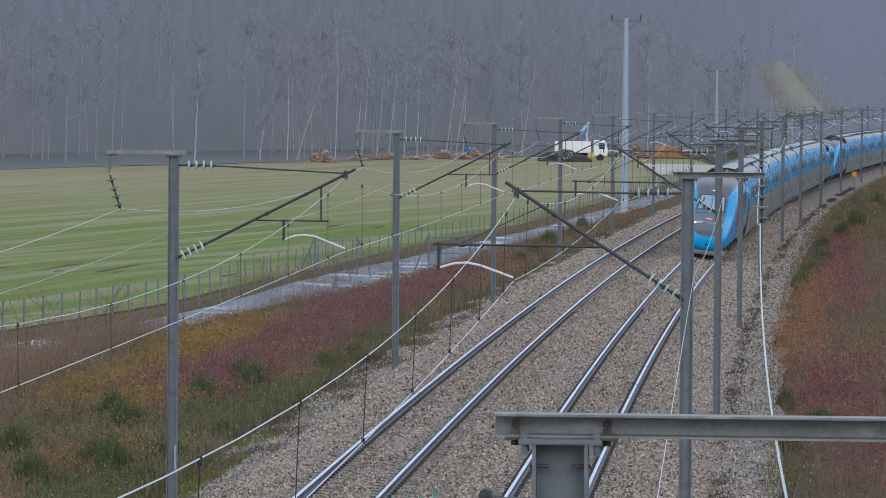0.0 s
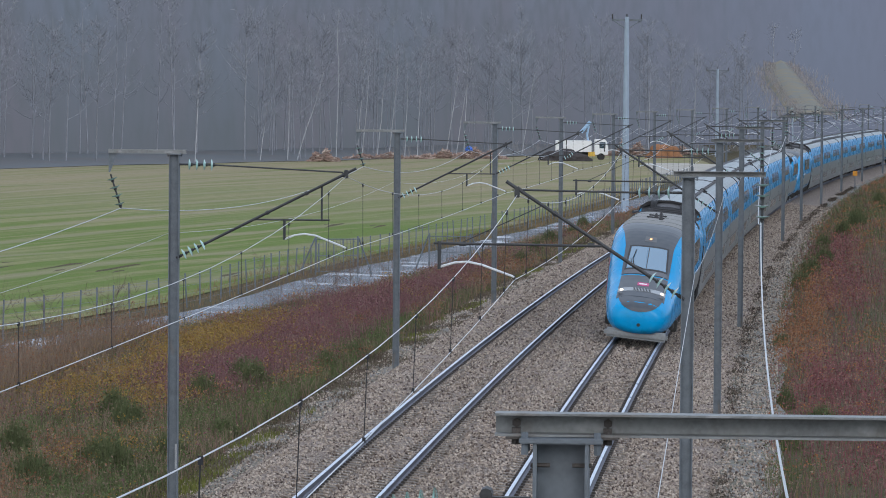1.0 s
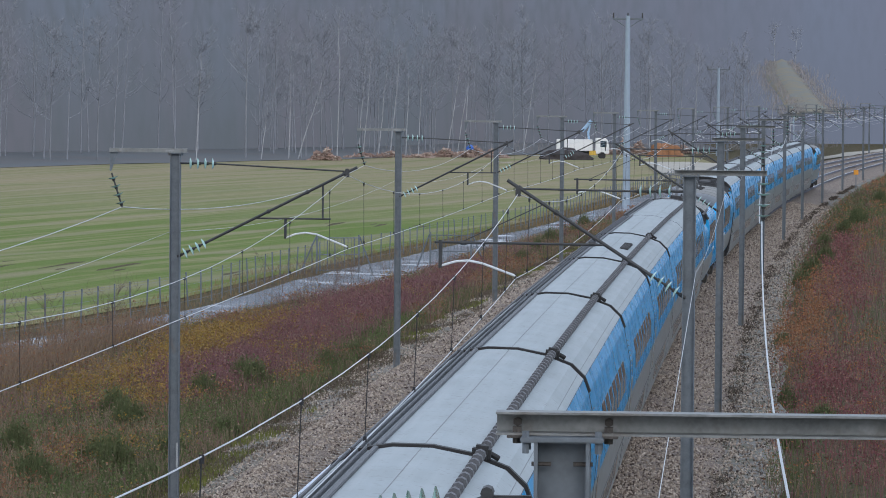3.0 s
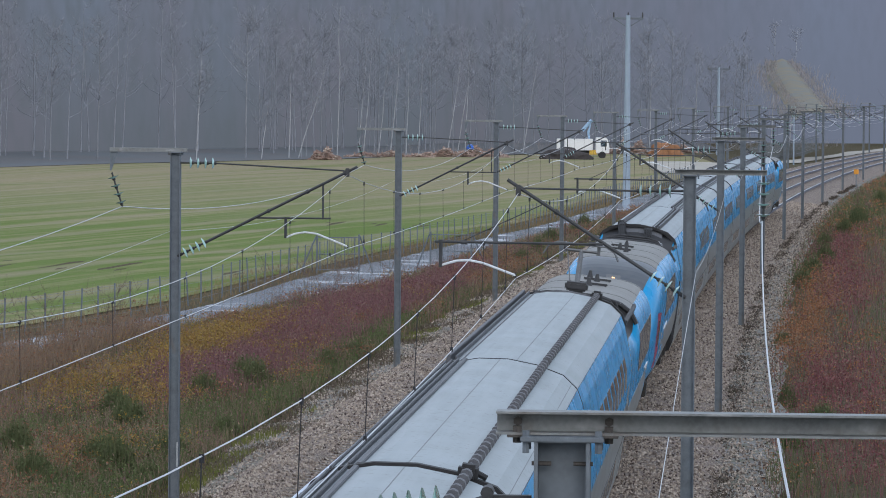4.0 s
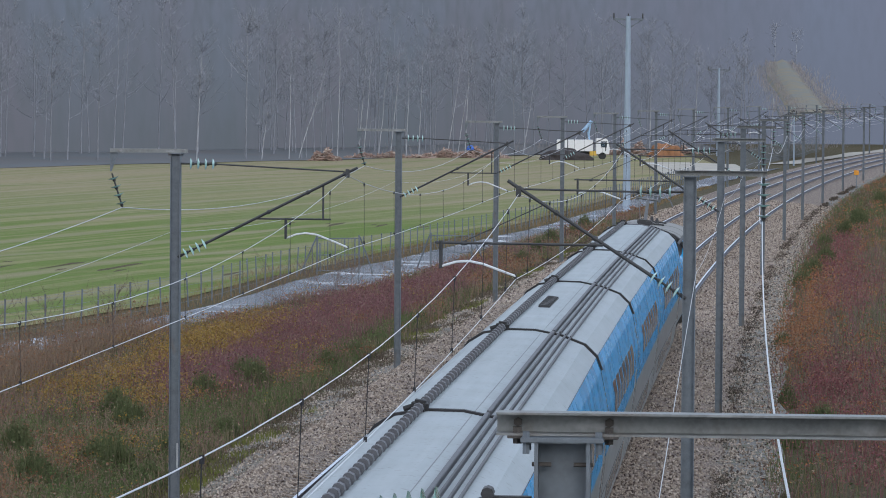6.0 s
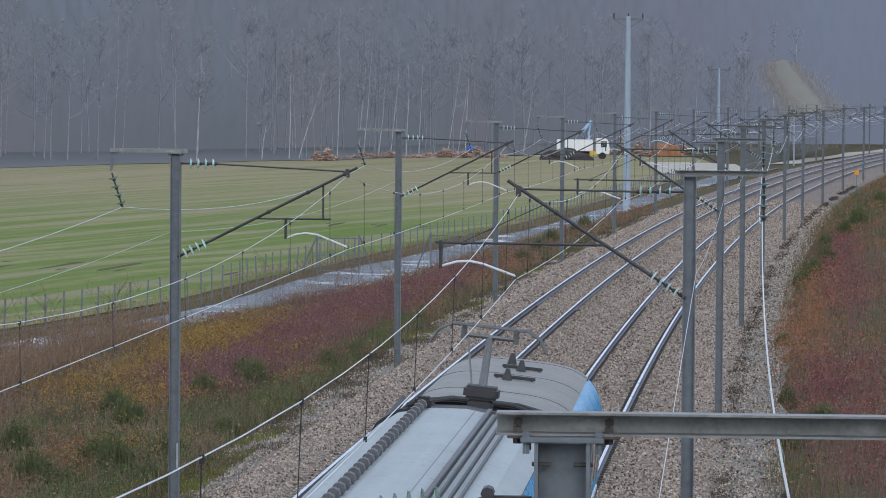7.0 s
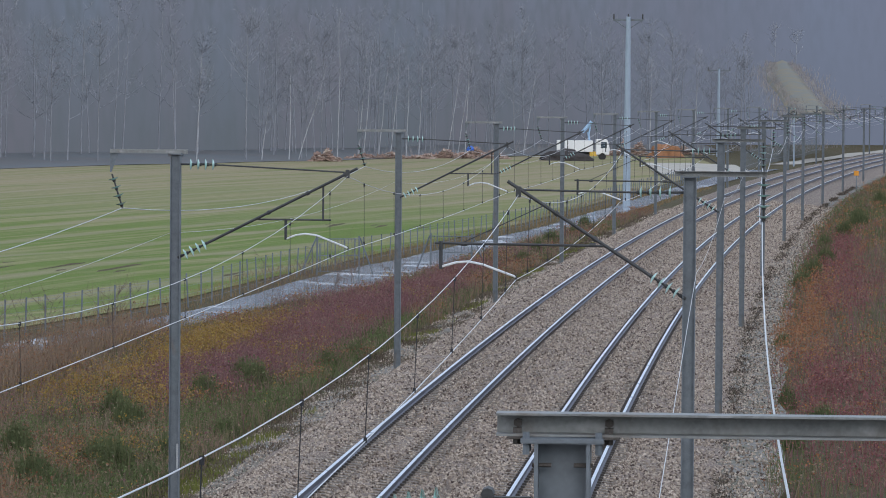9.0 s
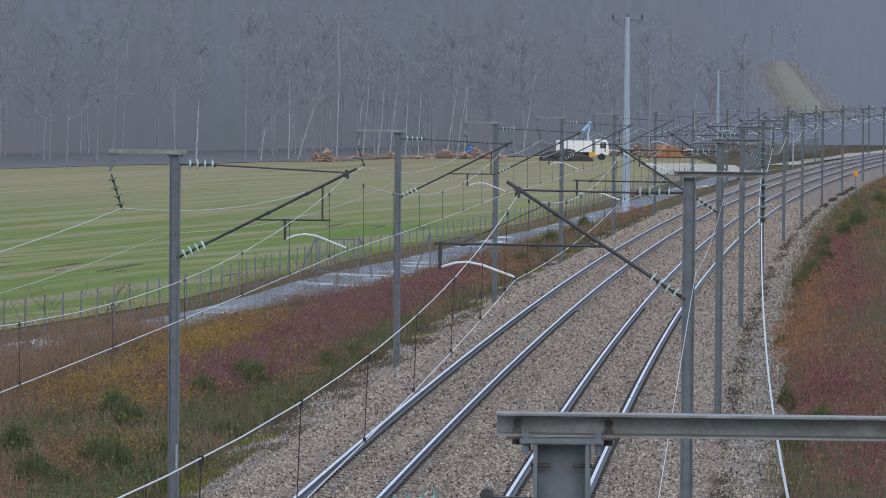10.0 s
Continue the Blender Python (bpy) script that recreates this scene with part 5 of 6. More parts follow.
thicket("ballast_edge_weeds", "dark dry weeds along the ballast edge", edge_weed, edge_weed, 26000,
        (80, 420, 5.3, 6.6, lambda s, l: smooth01(0.2, 0.6, fuzzy(s * 0.37, l, 51, 0.25)) * (math.exp(-((l - 5.55) / 0.18) ** 2) * 2.0 + 0.06)), 0.1, 0.42, 12000, clump=0.7)
thicket("path_weeds", "dark dry weeds on the stony path", weed, weed, 11000,
        (80, 330, -7.2, -5.1, lambda s, l: smooth01(0.45, 0.8, fuzzy(s, l, 57, 0.3))), 0.06, 0.28, 7000, clump=0.8)
moss = leafmat("yellow_green_moss", [(0.16, 0.17, 0.04), (0.11, 0.13, 0.04), (0.2, 0.2, 0.06), (0.09, 0.10, 0.03)])
thicket("path_moss", "yellow-green moss and grass on the path", moss, moss, 7000,
        (85, 300, -7.4, -6.0, lambda s, l: smooth01(0.55, 0.75, fuzzy(s, l, 61, 0.25))), 0.05, 0.2, 0, w=0.02)


def broom(h, r, seed):
    """An upright evergreen broom bush of many thin green rods."""
    ob = empty("broom_bush")
    tagged(ob, "upright dark green broom bush on the verge", "bush", "broom bushes on the verge")
    n = 900
    a, q = rng.uniform(0, 2 * np.pi, n), np.sqrt(rng.uniform(0, 1, n)) * r
    base = np.stack([np.cos(a) * q * 0.6, np.sin(a) * q * 0.6, np.full(n, -0.08)], 1)
    hh = h * (1.05 - 0.55 * (q / r) ** 2) * rng.uniform(0.6, 1.05, n)
    v, *fs = blades(base, hh, rng.uniform(0.03, 0.22, n), np.full(n, 0.02))
    m = 500
    i = rng.integers(0, n, m)
    c = base[i] + rng.normal(0, 0.08, (m, 3))
    c[:, 2] = hh[i] * rng.uniform(0.3, 1, m)
    bulk("foliage", [(v, *fs), leaves(c, rng.uniform(0.02, 0.045, m))], olive, "", "", "", ob)
    for o in ob.children:
        for key in ("label", "category", "kind"):
            if key in o:
                del o[key]
    return ob


BROOMS = [(128, -8.9, 1.3), (131, -9.6, 1.2), (124, -9.9, 1.4), (118, -11.6, 1.3), (114, -10.6, 1.2), (101, -9.3, 1.4), (99, -8.6, 1.3), (103, -7.9, 1.1), (96, -7.4, 1.0), (137, -7.7, 1.0), (143, -7.4, 0.9), (111, -7.6, 0.9), (107, -12.4, 1.2), (97, -10.2, 1.2),
          (196, 7.3, 1.3), (205, 7.7, 1.4), (222, 8.2, 1.3), (245, 7.9, 1.4), (262, 8.8, 1.5), (280, 9.4, 1.5), (300, 9.1, 1.4), (330, 10.2, 1.5), (365, 11, 1.6), (150, 6.9, 0.9), (122, 7.1, 0.8), (112, 8.0, 1.0), (108, 7.2, 0.9), (400, 11, 1.6), (430, 12, 1.7), (310, 11, 1.4), (240, -8.2, 1.2), (255, -8.6, 1.3), (270, -8.4, 1.2), (285, -8.9, 1.3), (226, -7.9, 1.0)]
kinds = [broom(1.0, 0.55, 1), broom(1.0, 0.75, 2), broom(0.85, 0.6, 3)]
for i, (s, lat, h) in enumerate(BROOMS):
    m = at(s, lat, ground_z(s, lat)) @ Matrix.Rotation(i * 1.7, 4, "Z")
    ob = kinds[i] if i < 3 else copy_thing(kinds[i % 3], m)
    ob.matrix_basis = m
    ob.scale = (h, h, h)

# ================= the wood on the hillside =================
# distance haze is mixed into the bark and twig colours, near the backdrop's tone
k = Mat("hazed_grey_bark", (0.24, 0.25, 0.275), 0.9, spec=0.1)
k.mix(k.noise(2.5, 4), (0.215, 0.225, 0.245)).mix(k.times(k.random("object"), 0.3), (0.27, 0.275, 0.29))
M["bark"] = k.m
M["twig"] = make("hazed_winter_twigs", (0.262, 0.272, 0.302), 0.95, 0, 0.2, 1.0, 0.1).m
k = Mat("white_birch_bark", (0.40, 0.41, 0.43), 0.8, spec=0.2)
k.mix(k.noise(3, 4, k.coord(scale=(1, 1, 0.4)), 0.5, 0.62), (0.28, 0.28, 0.29))
M["birch"] = k.m
M["log_bark"] = make("brown_shrub_bark", (0.14, 0.10, 0.08), 0.9).m
# undergrowth colours are lifted towards the haze as well
M["under"] = leafmat("hazed_undergrowth", [(0.27, 0.26, 0.27), (0.31, 0.275, 0.265), (0.26, 0.27, 0.265), (0.36, 0.29, 0.25)])


def branch_pieces(seed, height, spread, n_limb, n_twig, lean=0.0, r0=0.17, high=0.4, fine=1.0):
    """Trunk and crown pieces of a bare tree, by a simple growing rule."""
    r = np.random.default_rng(seed)
    n = 9
    q = np.linspace(0, 1, n)
    wob = np.cumsum(r.normal(0, 0.10, (n, 2)), axis=0) * q[:, None]
    spine = np.stack([wob[:, 0] + lean * height * q, wob[:, 1], height * q - 0.3], 1)
    rad = r0 * (1 - q) ** 0.8 + 0.015 * fine

    def limb(p, rr, seg):
        t = np.gradient(p, axis=0)
        t /= np.linalg.norm(t, axis=1)[:, None] + 1e-9
        a = np.cross(t, [0.3, 0.9, 0.1])
        a /= np.linalg.norm(a, axis=1)[:, None]
        b = np.cross(a, t)
        an = np.arange(seg) * 2 * np.pi / seg
        v = p[:, None] + rr[:, None, None] * (np.cos(an)[None, :, None] * a[:, None] + np.sin(an)[None, :, None] * b[:, None])
        m = len(p)
        f = [(i * seg + j, i * seg + (j + 1) % seg, (i + 1) * seg + (j + 1) % seg, (i + 1) * seg + j) for i in range(m - 1) for j in range(seg)]
        return v.reshape(-1, 3), np.array(f)

    trunk = [limb(spine, rad, 7)]
    crown = []
    tips = []
    for i in range(n_limb):
        u = high + (0.98 - high) * r.uniform() ** 0.8
        p0 = np.array([np.interp(u, q, spine[:, c]) for c in range(3)])
        a = r.uniform(0, 2 * np.pi)
        ln = spread * (1.15 - u) * r.uniform(0.6, 1.3) + 0.6
        rise = ln * r.uniform(0.5, 1.2)
        w = np.linspace(0, 1, 4)[:, None]
        d = np.array([np.cos(a), np.sin(a), 0]) * ln
        p = p0 + w * d + np.array([0, 0, 1]) * rise * w ** 1.4 + r.normal(0, 0.08, (4, 3)) * w
        crown.append(limb(p, np.linspace(r0 * 0.35 * (1.1 - u) + 0.025 * fine, 0.012 * fine, 4), 3))
        tips.append(p)
    # twigs: flat slivers on the limbs
    src = np.array(tips)
    i = r.integers(0, len(src), n_twig)
    u = r.uniform(0.25, 3, n_twig)
    lo = np.minimum(u.astype(int), 2)
    fr = (u - lo)[:, None]
    base = src[i, lo] * (1 - fr) + src[i, lo + 1] * fr
    d = r.normal(0, 0.55, (n_twig, 3)) + [0, 0, 0.55]
    d = d * (0.4 + 0.6 * fine)
    tip = base + d * r.uniform(0.5, 1.5, n_twig)[:, None]
    sd = np.cross(d, r.normal(size=(n_twig, 3)))
    sd = sd / (np.linalg.norm(sd, axis=1)[:, None] + 1e-9) * 0.022 * fine
    v = np.stack([base - sd, base + sd, tip], 1).reshape(-1, 3)
    crown.append((v, np.arange(n_twig)[:, None] * 3 + [0, 1, 2]))
    return trunk, crown


def joined(pieces, name, mat):
    V, Fc, o = [], [], 0
    for v, f in pieces:
        Fc += (f + o).tolist()
        V.append(v)
        o += len(v)
    me = bpy.data.meshes.new(name)
    me.from_pydata(np.concatenate(V).tolist(), [], Fc)
    me.materials.append(mat)
    return me


def tree(seed, height, spread, n_limb, n_twig, bark, label, name, lean=0.0, r0=0.17, high=0.4, fine=1.0, twig=None):
    ob = empty(name)
    tagged(ob, label, "tree", "trees at the wood's edge")
    tr, cr = branch_pieces(seed, height, spread, n_limb, n_twig, lean, r0, high, fine)
    for nm, q, mt in (("trunk", tr, bark), ("crown", cr, twig or M["twig"])):
        o = new(nm, joined(q, nm, mt))
        o.parent = ob
    return ob


def on_ground(x, y):
    s, lat = track_coords(x, y)
    return Vector((x, y, ground_z(s, lat) + float(grade(s))))


rw = random.Random(4)
edge_trees = [tree(100 + i, rw.uniform(17, 23), rw.uniform(4, 6), 34, 750, M["bark"], "tall bare winter tree at the wood's edge, haze mixed into its grey", "bare_tree", rw.uniform(-0.03, 0.05), rw.uniform(0.09, 0.14), rw.uniform(0.25, 0.5)) for i in range(5)]
count = 0
for i in range(62):
    x = rw.uniform(-62, 85)
    y = forest_edge(x) + rw.uniform(4, 50)
    s, lat = track_coords(x, y)
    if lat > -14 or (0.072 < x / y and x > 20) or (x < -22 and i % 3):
        continue
    m = Matrix.Translation(on_ground(x, y)) @ Matrix.Rotation(rw.uniform(0, 6.28), 4, "Z")
    if count < 5:
        edge_trees[count].matrix_basis = m
    else:
        sc = rw.uniform(0.75, 1.1)
        copy_thing(edge_trees[count % 5], m).scale = (sc, sc, sc)
    count += 1

# birches: x at the foot, distance behind the edge, lean, height
BIRCH = [(-31.6, 2, 0.055, 14), (-14.6, 3, 0.03, 21), (-19.6, 2, 0.30, 13), (-20.8, 5, 0.05, 16), (-24.0, 1, 0.12, 8), (-11.9, 6, 0.05, 16), (-11.2, 4, 0.07, 15), (-9.2, 3, 0.11, 15), (-7.6, 6, 0.10, 16),
         (-5.4, 4, 0.07, 14), (-3.6, 5, 0.02, 15), (0.5, 3, 0.13, 16), (2.0, 7, 0.12, 15), (3.1, 4, 0.05, 17), (12.0, 5, 0.16, 14), (33.0, 12, 0.02, 15), (56.0, 30, 0.05, 22), (60.0, 36, 0.06, 21), (40.5, 10, 0.03, 16)]
for i, (x, back, lean, h) in enumerate(BIRCH):
    b = tree(300 + i, h, 2.2, 16, 260, M["birch"], "slender white-barked birch " + ("leaning over " if lean > 0.09 else "") + "at the wood's edge", "birch_tree", lean, 0.065, 0.45)
    b.matrix_basis = Matrix.Translation(on_ground(x, forest_edge(x) + back))

groups = []
for i in range(110):
    x = rw.uniform(-75, 90)
    y = forest_edge(x) + 30 + 38 * rw.random()
    s, lat = track_coords(x, y)
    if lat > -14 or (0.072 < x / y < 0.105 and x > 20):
        continue
    tr, cr = branch_pieces(1000 + i, rw.uniform(15, 22), 5, 16, 190, rw.uniform(-0.05, 0.05), 0.10, 0.3)
    g = on_ground(x, y)
    for v, f in tr + cr:
        groups.append((v + np.array(g), f))
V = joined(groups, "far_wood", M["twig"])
tagged(new("far_wood", V), "wood of bare winter trees on the hillside, painted in haze grey", "wood", kind="stuff")

# leaf litter under the trees, its blue-grey standing in for distance haze
k = Mat("hazed_leaf_litter", (0.15, 0.163, 0.175), 0.95, spec=0.1)
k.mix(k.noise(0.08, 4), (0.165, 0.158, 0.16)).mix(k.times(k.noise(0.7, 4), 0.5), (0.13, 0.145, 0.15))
V, Fc = [], []
lx = np.arange(-110, 47, 4.0)
for x in lx:
    for i in range(9):
        y = forest_edge(float(x)) - 13 + 10.8 * i
        g = on_ground(float(x), float(y))
        V.append((x, y, g.z + 0.09))
for i in range(len(lx) - 1):
    for j in range(8):
        a = i * 9 + j
        Fc.append((a, a + 9, a + 10, a + 1))
tagged(raw("wood_floor", V, Fc, k.m, smooth=True), "leaf litter under the bare trees, coloured like the haze behind", "woodland floor", kind="structure")

# scrub under the trees
n = 4000
x = rng.uniform(-12, 110, n)
y = np.array([forest_edge(a) for a in x]) + rng.uniform(0, 1, n) ** 1.5 * 50 + 1
pts = []
for a, b in zip(x, y):
    s, lat = track_coords(float(a), float(b))
    pts.append((a, b, ground_z(s, lat) + float(grade(s))) if abs(lat) > 24 else (a, b, -400))
pts = np.array(pts)
pts = pts[pts[:, 2] > -300]
n = len(pts)
bulk("wood_undergrowth", [blades(pts, rng.uniform(0.2, 1.0, n) ** 3 * 1.7 + 0.15, rng.uniform(0.1, 0.9, n), np.full(n, 0.045))], M["under"], "brown and grey undergrowth at the foot of the wood, paled by painted haze", "undergrowth")

# the hillside beyond: a far backdrop that glows, with the haze painted in
k = Mat("painted_haze_glow", (0, 0, 0), 1.0, spec=0.0)
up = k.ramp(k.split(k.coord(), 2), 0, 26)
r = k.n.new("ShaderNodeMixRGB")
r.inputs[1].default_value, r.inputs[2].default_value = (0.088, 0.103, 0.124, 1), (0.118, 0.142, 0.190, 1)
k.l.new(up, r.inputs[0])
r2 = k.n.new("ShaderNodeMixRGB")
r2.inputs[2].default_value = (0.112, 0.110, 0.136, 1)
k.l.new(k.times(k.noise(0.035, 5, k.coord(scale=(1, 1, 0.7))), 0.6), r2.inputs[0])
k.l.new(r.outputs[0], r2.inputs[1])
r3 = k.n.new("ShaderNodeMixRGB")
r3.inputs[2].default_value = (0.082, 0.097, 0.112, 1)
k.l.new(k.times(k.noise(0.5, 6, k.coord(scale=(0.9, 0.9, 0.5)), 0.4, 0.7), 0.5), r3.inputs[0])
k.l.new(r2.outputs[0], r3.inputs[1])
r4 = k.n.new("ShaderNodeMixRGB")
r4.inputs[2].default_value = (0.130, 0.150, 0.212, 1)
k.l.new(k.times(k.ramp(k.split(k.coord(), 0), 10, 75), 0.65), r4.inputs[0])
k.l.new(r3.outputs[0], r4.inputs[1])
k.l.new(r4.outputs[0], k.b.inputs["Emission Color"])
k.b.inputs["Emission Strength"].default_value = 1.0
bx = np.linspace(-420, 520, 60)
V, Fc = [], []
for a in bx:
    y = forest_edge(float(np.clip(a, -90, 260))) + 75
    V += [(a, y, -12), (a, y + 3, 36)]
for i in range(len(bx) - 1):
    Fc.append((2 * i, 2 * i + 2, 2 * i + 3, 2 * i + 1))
tagged(raw("backdrop", V, Fc, k.m), "glowing far sheet painted as a blue-grey wooded hillside in haze", "distant hillside", kind="structure")

# grassy clearing that climbs through the wood, with haze greyed into its colour
k = Mat("hazed_clearing_grass", (0.185, 0.195, 0.19), 0.95, spec=0.1)
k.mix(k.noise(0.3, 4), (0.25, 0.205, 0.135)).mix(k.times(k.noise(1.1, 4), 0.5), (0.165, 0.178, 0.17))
M["clearing"] = k.m
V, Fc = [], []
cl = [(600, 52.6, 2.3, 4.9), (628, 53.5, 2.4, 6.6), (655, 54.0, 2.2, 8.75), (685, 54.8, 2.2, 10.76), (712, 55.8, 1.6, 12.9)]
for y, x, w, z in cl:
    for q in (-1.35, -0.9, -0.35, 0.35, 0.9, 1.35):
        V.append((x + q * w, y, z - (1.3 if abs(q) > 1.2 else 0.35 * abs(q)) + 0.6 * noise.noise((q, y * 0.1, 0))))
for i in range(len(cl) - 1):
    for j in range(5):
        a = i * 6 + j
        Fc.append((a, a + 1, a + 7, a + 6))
tagged(raw("hillside_clearing", V, Fc, M["clearing"], smooth=True), "yellowish grass clearing climbing the wooded hillside, greyed by painted haze", "clearing", kind="structure")

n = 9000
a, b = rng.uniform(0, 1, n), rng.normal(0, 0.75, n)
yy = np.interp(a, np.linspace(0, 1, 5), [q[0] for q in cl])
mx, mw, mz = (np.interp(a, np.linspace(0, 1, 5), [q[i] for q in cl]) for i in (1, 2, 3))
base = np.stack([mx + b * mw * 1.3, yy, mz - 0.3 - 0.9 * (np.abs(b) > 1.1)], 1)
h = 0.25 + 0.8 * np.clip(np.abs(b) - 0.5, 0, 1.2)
bulk("clearing_scrub", [blades(base, h * rng.uniform(0.5, 1.2, n), rng.uniform(0.1, 0.7, n), np.full(n, 0.06))], M["under"], "scrub along the edges of the clearing, paled by painted haze", "scrub")


# ================= poles and fences =================
M["concrete"] = make("pale_concrete_pole", (0.30, 0.36, 0.43), 0.8, 0, 0.12, 1.0, 0.2).m


def power_pole(x, y, h, w, arm):
    p = empty("power_pole", Matrix.Translation(on_ground(x, y)))
    tagged(p, "tall tapered pale concrete power pole with a crossarm", "power pole", "power poles")
    bm = bmesh.new()
    tube(bm, (0, 0, -0.6), (0, 0, h), w, w * 0.55, seg=10)
    part("pole", bm, M["concrete"], p)
    bm = bmesh.new()
    box(bm, (-arm, -0.07, h - 0.35), (arm, 0.07, h - 0.18), 0.02)
    for sx in (-1, 1):
        tube(bm, (sx * arm * 0.9, 0, h - 0.3), (sx * 0.2, 0, h - 0.9), 0.035)
    part("crossarm", bm, M["galv"], p)
    for sx in (-0.95, 0, 0.95):
        bm = bmesh.new()
        tube(bm, (sx * arm, 0, h - 0.2), (sx * arm, 0, h + 0.22), 0.07, 0.05)
        part("pole_insulator", bm, M["cap"], p)
    return p


power_pole(15.1, 351.2, 15.7, 0.34, 1.25)
power_pole(41.2, 640, 13.2, 0.32, 1.7)
power_pole(46.0, 560, 7.0, 0.12, 0.3)

# wire fence along the road
fence = empty("wire_fence")
tagged(fence, "wire mesh fence on thin grey posts beside the field", "fence")
bm = bmesh.new()
tube(bm, (0, 0, -0.3), (0, 0, 1.5), 0.035, seg=6)
POST = shared("fence_post", bm, M["galv"])
fs, prev = [], None
s = 105.0
while s < 470:
    lat = road_lat(s) - road_half(s) - 0.9
    o = new("fence_post", POST)
    o.parent = fence
    o.matrix_basis = at(s, lat, ground_z(s, lat)) @ pose(0, 0, 0, rw.uniform(-3, 3), rw.uniform(-3, 3), 0)
    fs.append((s, lat))
    s += 2.5
for z in (0.25, 0.6, 0.95, 1.3, 1.42):
    p = np.array([place(s, l, ground_z(s, l) + z) for s, l in fs])
    v, f = sweep(p, 0.006, 3)
    raw("fence_wire", v, f, M["galv"], fence)


def gate(s, lat, turn):
    g = empty("metal_gate", at(s, lat, ground_z(s, lat), turn))
    tagged(g, "grey steel mesh gate with braced posts by the road", "gate")
    for x in (0, 2.2):
        bm = bmesh.new()
        tube(bm, (x, 0, -0.3), (x, 0, 2.0), 0.05)
        part("gate_post", bm, M["galv"], g)
        bm = bmesh.new()
        tube(bm, (x + (0.05 if x else -0.05), 0.0, 1.9), (x + (0.9 if x else -0.9), 0.3, -0.2), 0.04)
        part("brace", bm, M["galv"], g)
    bm = bmesh.new()
    for z in (0.2, 1.0, 1.85):
        tube(bm, (0, 0, z), (2.2, 0, z), 0.025)
    part("gate_frame", bm, M["galv"], g)
    for i in range(11):
        bm = bmesh.new()
        tube(bm, (0.2 + 0.18 * i, 0, 0.2), (0.2 + 0.18 * i, 0, 1.85), 0.01, seg=5)
        part("gate_bar", bm, M["galv"], g)


gate(216, -17.6, 0.35)
gate(224, -12.6, -0.1)

# palisade fence by the yard
pal = empty("palisade_fence")
tagged(pal, "tall grey steel palisade fence beside the yard", "fence")
bm = bmesh.new()
box(bm, (-0.035, -0.012, -0.2), (0.035, 0.012, 2.5))
PALE = shared("pale", bm, M["galv"])
line_pts = []
for i in range(75):
    s = 535 + i * 2.2
    o = new("pale", PALE)
    o.parent = pal
    lat = -14.8 - (s - 535) * 0.038
    o.matrix_basis = at(s, lat, ground_z(s, lat), 0.35)
    line_pts.append(place(s, lat, ground_z(s, lat)))
for z in (0.5, 2.2):
    v, f = sweep(np.array(line_pts) + [0, 0, z], 0.03, 4)
    raw("fence_rail", v, f, M["galv"], pal)

# bare shrubs against the road
for i, (s, lat, h) in enumerate([(176, -14.2, 2.2), (181, -13.9, 2.4), (186, -13.2, 2.1), (191, -13.0, 1.8), (150, -17.0, 2.2), (144, -18.5, 2.4), (139, -19.6, 2.2), (200, -12.2, 1.7)]):
    b = tree(700 + i, h, 1.3, 22, 260, M["log_bark"], "bare brown winter shrub beside the service road", "bare_shrub", 0.05, 0.014, 0.05, 0.22, M["log_bark"])
    b["category"], b["group"] = "shrub", "bare shrubs by the road"
    b.matrix_basis = at(s, lat, ground_z(s, lat))

# wet hardstanding beside the timber yard
V, Fc = [], []
for i in range(9):
    for j in range(9):
        x, y = 25.5 + i * 1.5 + (j - 4) * 0.25, 492 + j * 9 + 3 * noise.noise((i * 0.5, j, 2))
        g = on_ground(x, y)
        V.append((x, y, g.z + 0.16))
for i in range(8):
    for j in range(8):
        a = i * 9 + j
        Fc.append((a, a + 9, a + 10, a + 1))
tagged(raw("yard_hardstanding", V, Fc, M["gravel_pale"], smooth=True), "pale wet hardstanding beside the timber yard", "yard", kind="structure")

# tag on one mast's post
bm = bmesh.new()
box(bm, (0.055, -0.118, 0.62), (0.095, -0.104, 1.12), 0.002)
tag = part("post_tag", bm, M["silver"])
tag.matrix_basis = at(L_ST[2], -D_L)
tagged(tag, "narrow pale tag plate on a mast's post", "tag plate")

# marker post
mk = empty("marker_post", at(402, 6.1, -0.75))
tagged(mk, "short post with an orange marker plate beside the track", "marker post")
bm = bmesh.new()
tube(bm, (0, 0, 0), (0, 0, 2.0), 0.04)
part("post", bm, M["galv"], mk)
bm = bmesh.new()
box(bm, (-0.22, -0.06, 1.5), (0.22, -0.045, 1.95), 0.004)
part("plate", bm, make("orange_plate", (0.6, 0.25, 0.02), 0.5).m, mk, "orange plate")

# ================= the timber yard =================
M["log"] = leafmat("cut_timber", [(0.30, 0.20, 0.165), (0.40, 0.29, 0.24), (0.22, 0.165, 0.14), (0.54, 0.45, 0.39)])


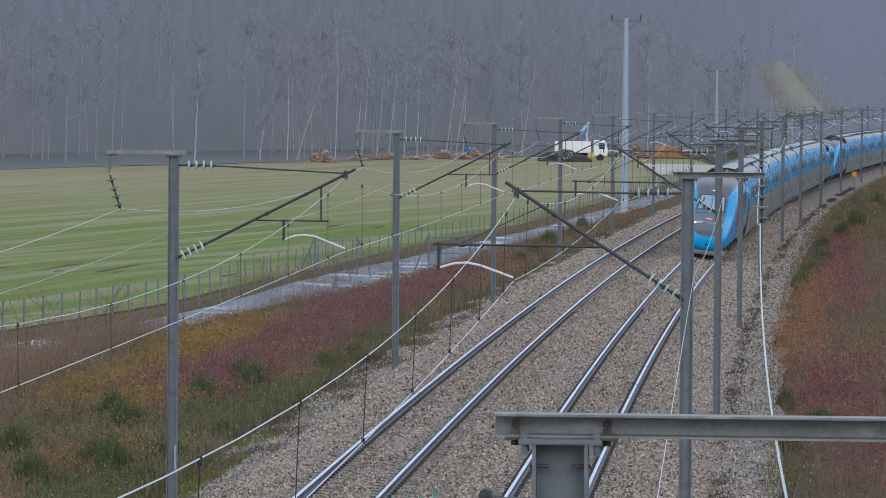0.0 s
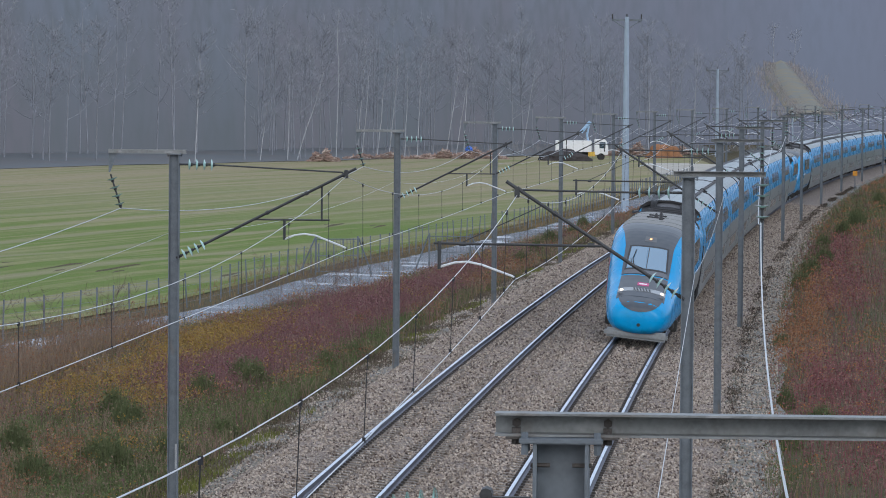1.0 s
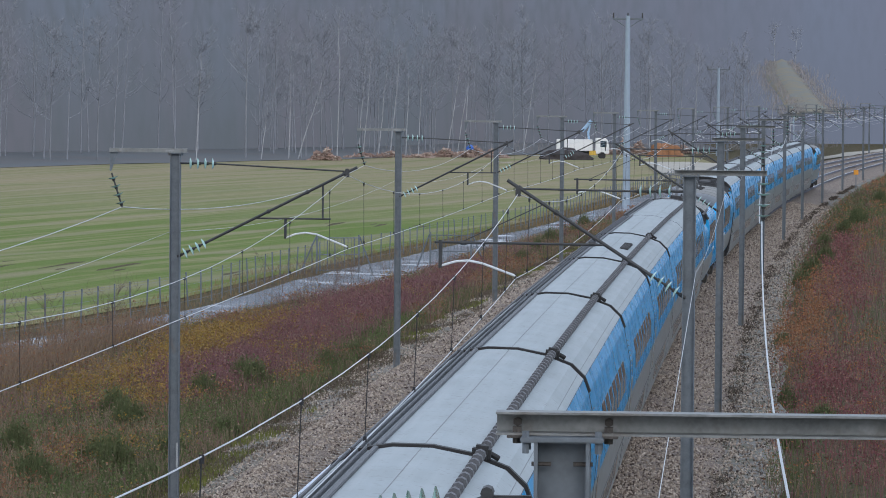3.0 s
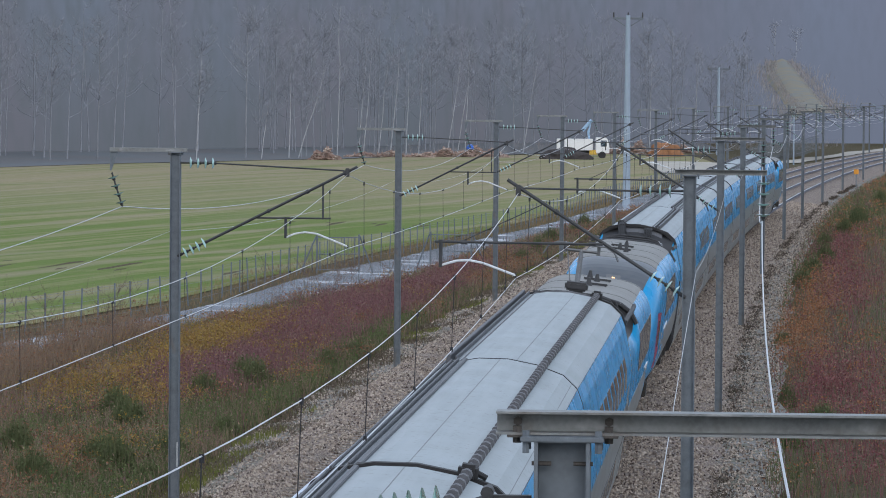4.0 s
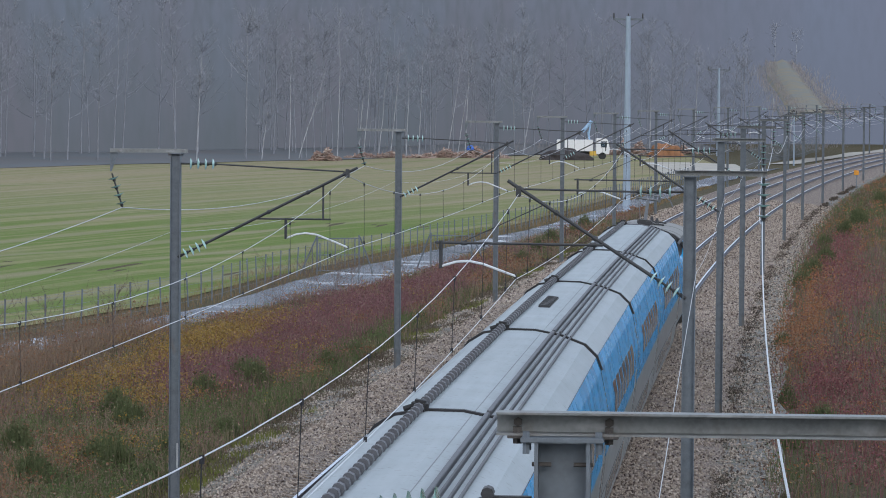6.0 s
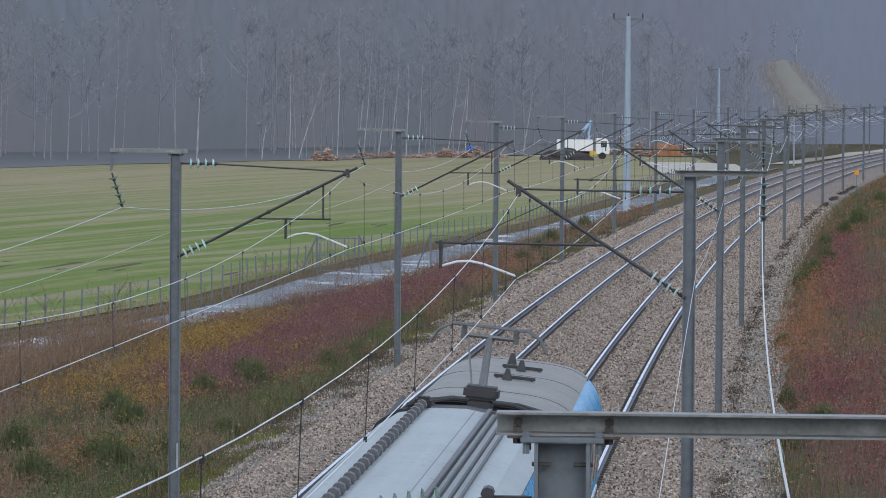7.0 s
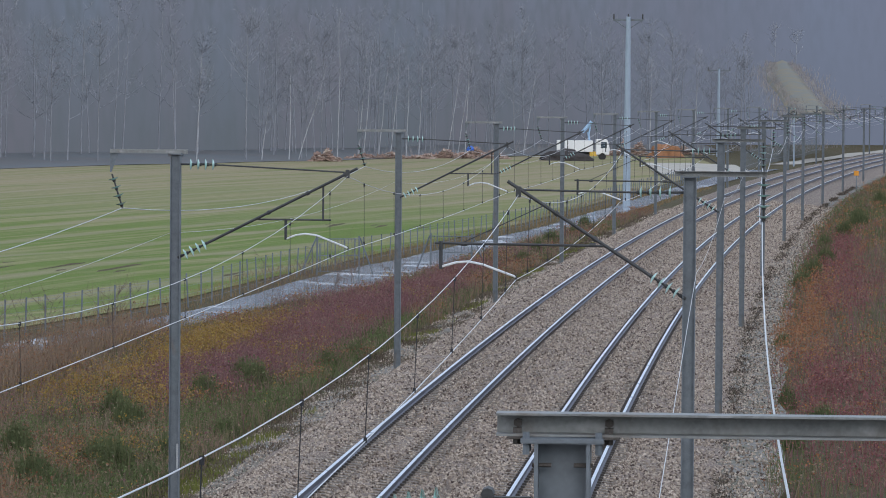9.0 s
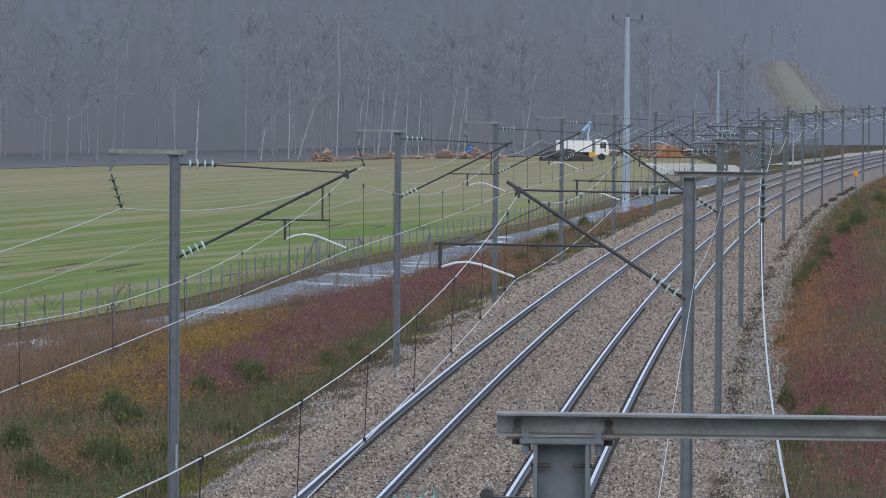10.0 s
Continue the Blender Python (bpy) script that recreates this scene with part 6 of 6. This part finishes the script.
def log_heap(x, y, w, h, n, seed):
    r = random.Random(seed)
    g0 = on_ground(x, y)
    pieces = []
    for i in range(n * 2):
        a = r.uniform(-1, 1)
        top = h * (1 - a * a) * (0.7 + 0.3 * math.sin(a * 9 + seed))
        c = np.array([g0.x + a * w / 2, g0.y + r.uniform(-1.5, 1.5), g0.z + max(0.06, r.random() * top)])
        d = np.array([r.gauss(0, 1), r.gauss(0, 0.8), r.gauss(0, 0.35)])
        d = d / np.linalg.norm(d) * r.uniform(0.15, 0.5)
        v, f = sweep(np.array([c - d, c + d]), r.uniform(0.05, 0.11), 5)
        f = f + [tuple(range(5)), tuple(range(5, 10))]
        pieces.append((v, f))
    v, f = merged(pieces)
    tagged(raw("log_heap", v, f, M["log"]), "heap of cut reddish-brown logs at the wood's edge", "log heap", "log heaps", kind="stuff")


for i, (x, y, w, h, n) in enumerate([(-15.6, 560, 4.0, 1.7, 220), (-7.5, 585, 12, 1.0, 200), (0.5, 590, 8, 1.3, 300), (5.0, 595, 8, 1.7, 420), (28, 640, 7, 2.6, 220), (36, 660, 8, 1.4, 160)]):
    log_heap(x, y, w, h, n, i)


def mound(name, x, y, w, d, h, mat, label, seed, category="heap of earth"):
    bm = bmesh.new()
    bmesh.ops.create_icosphere(bm, subdivisions=4, radius=1)
    for v in bm.verts:
        q = 1 + 0.25 * noise.noise(v.co * 1.8 + Vector((seed, 0, 0))) + 0.1 * noise.noise(v.co * 6 + Vector((seed, 0, 0)))
        v.co = Vector((v.co.x * w * q, v.co.y * d * q, max(-0.05, v.co.z) ** 1.0 * h * q if v.co.z > 0 else v.co.z * 0.2))
    ob = part(name, bm, mat, None, smooth=True)
    ob.matrix_basis = Matrix.Translation(on_ground(x, y))
    return tagged(ob, label, category, "")


soil = make("dark_soil", (0.065, 0.058, 0.058), 0.95, 0, 0.4, 2.0, 0.1).m
clay = make("orange_clay", (0.30, 0.15, 0.08), 0.95, 0, 0.35, 1.5, 0.1).m
mound("earth_mound", 16.6, 578, 3.6, 2.6, 1.5, soil, "dark heap of soil in front of the lorry", 1)
mound("clay_mound", 32.0, 615, 2.6, 2, 2.0, clay, "heap of orange-brown clay in the yard", 2)
tarp = mound("tarpaulin", 3.6, 585, 0.55, 0.6, 0.5, make("blue_tarpaulin", (0.04, 0.14, 0.55), 0.5).m, "small bright blue tarpaulin over logs", 3, "tarpaulin")
tarp.location.z += 1.3


def lorry():
    t = empty("tipper_lorry", Matrix.Translation(on_ground(19.6, 600)))
    tagged(t, "white tipper lorry with a loading crane in the yard", "lorry")
    wh, dk = M["white"], M["rubber"]
    bm = bmesh.new()
    box(bm, (-3.7, -1.2, 1.15), (1.35, 1.2, 2.75), 0.05)
    b = part("load_body", bm, wh, t, "white tipper body")
    for i in range(6):
        bm = bmesh.new()
        box(bm, (-3.5 + i * 0.93, -1.24, 1.15), (-3.42 + i * 0.93, -1.2, 2.75))
        part("body_rib", bm, wh, b)
    bm = bmesh.new()
    prof_c = [(1.75, 0.75), (3.65, 0.75), (3.72, 1.6), (3.45, 2.75), (3.2, 2.95), (1.8, 2.95)]
    f = bm.faces.new([bm.verts.new((x, -1.2, z)) for x, z in prof_c])
    e = bmesh.ops.extrude_face_region(bm, geom=[f])
    bmesh.ops.translate(bm, vec=(0, 2.4, 0), verts=[v for v in e["geom"] if isinstance(v, bmesh.types.BMVert)])
    bmesh.ops.recalc_face_normals(bm, faces=bm.faces)
    bmesh.ops.bevel(bm, geom=bm.edges[:], offset=0.06, segments=2, affect="EDGES")
    cab = part("cab", bm, wh, t, "white cab")
    bm = bmesh.new()
    box(bm, (2.45, -1.225, 1.7), (3.3, -1.2, 2.55), 0.01)
    part("cab_window", bm, M["window"], cab)
    bm = bmesh.new()
    box(bm, (-3.6, -0.5, 0.75), (3.4, 0.5, 1.1), 0.03)
    part("chassis", bm, dk, t)
    bm = bmesh.new()
    box(bm, (0.9, -1.15, 0.55), (1.9, -0.8, 1.2), 0.04)
    part("side_tank", bm, make("yellow_paint", (0.6, 0.38, 0.05), 0.5).m, t, "yellow side tank")
    for x in (-2.6, -1.4, 2.7):
        for y in (-1.05, 1.05):
            bm = bmesh.new()
            tube(bm, (x, y - 0.15, 0.5), (x, y + 0.15, 0.5), 0.5, seg=20)
            part("wheel", bm, dk, t, "black lorry wheel")
    bm = bmesh.new()
    tube(bm, (0.9, 0.3, 2.7), (0.7, 0.3, 3.9), 0.14)
    tube(bm, (-0.1, 0.3, 3.9), (1.2, 0.3, 5.4), 0.24)
    tube(bm, (0.75, 0.3, 3.3), (1.0, 0.3, 4.8), 0.12)
    part("loading_crane", bm, make("pale_blue_paint", (0.3, 0.45, 0.62), 0.5).m, t, "pale blue folded loading crane")


lorry()

# ================= sleepers =================
for tr in (-2.1, 2.1):
    for s in sleeper_s:
        m = at(s, tr) @ Matrix.Rotation(CANT, 4, "Y")
        ob = new("sleeper", SLEEPER)
        ob.parent, ob.matrix_basis = railway[tr], m
        ob = new("rail_clips", CLIPS)
        ob.parent, ob.matrix_basis = railway[tr], m

motions()
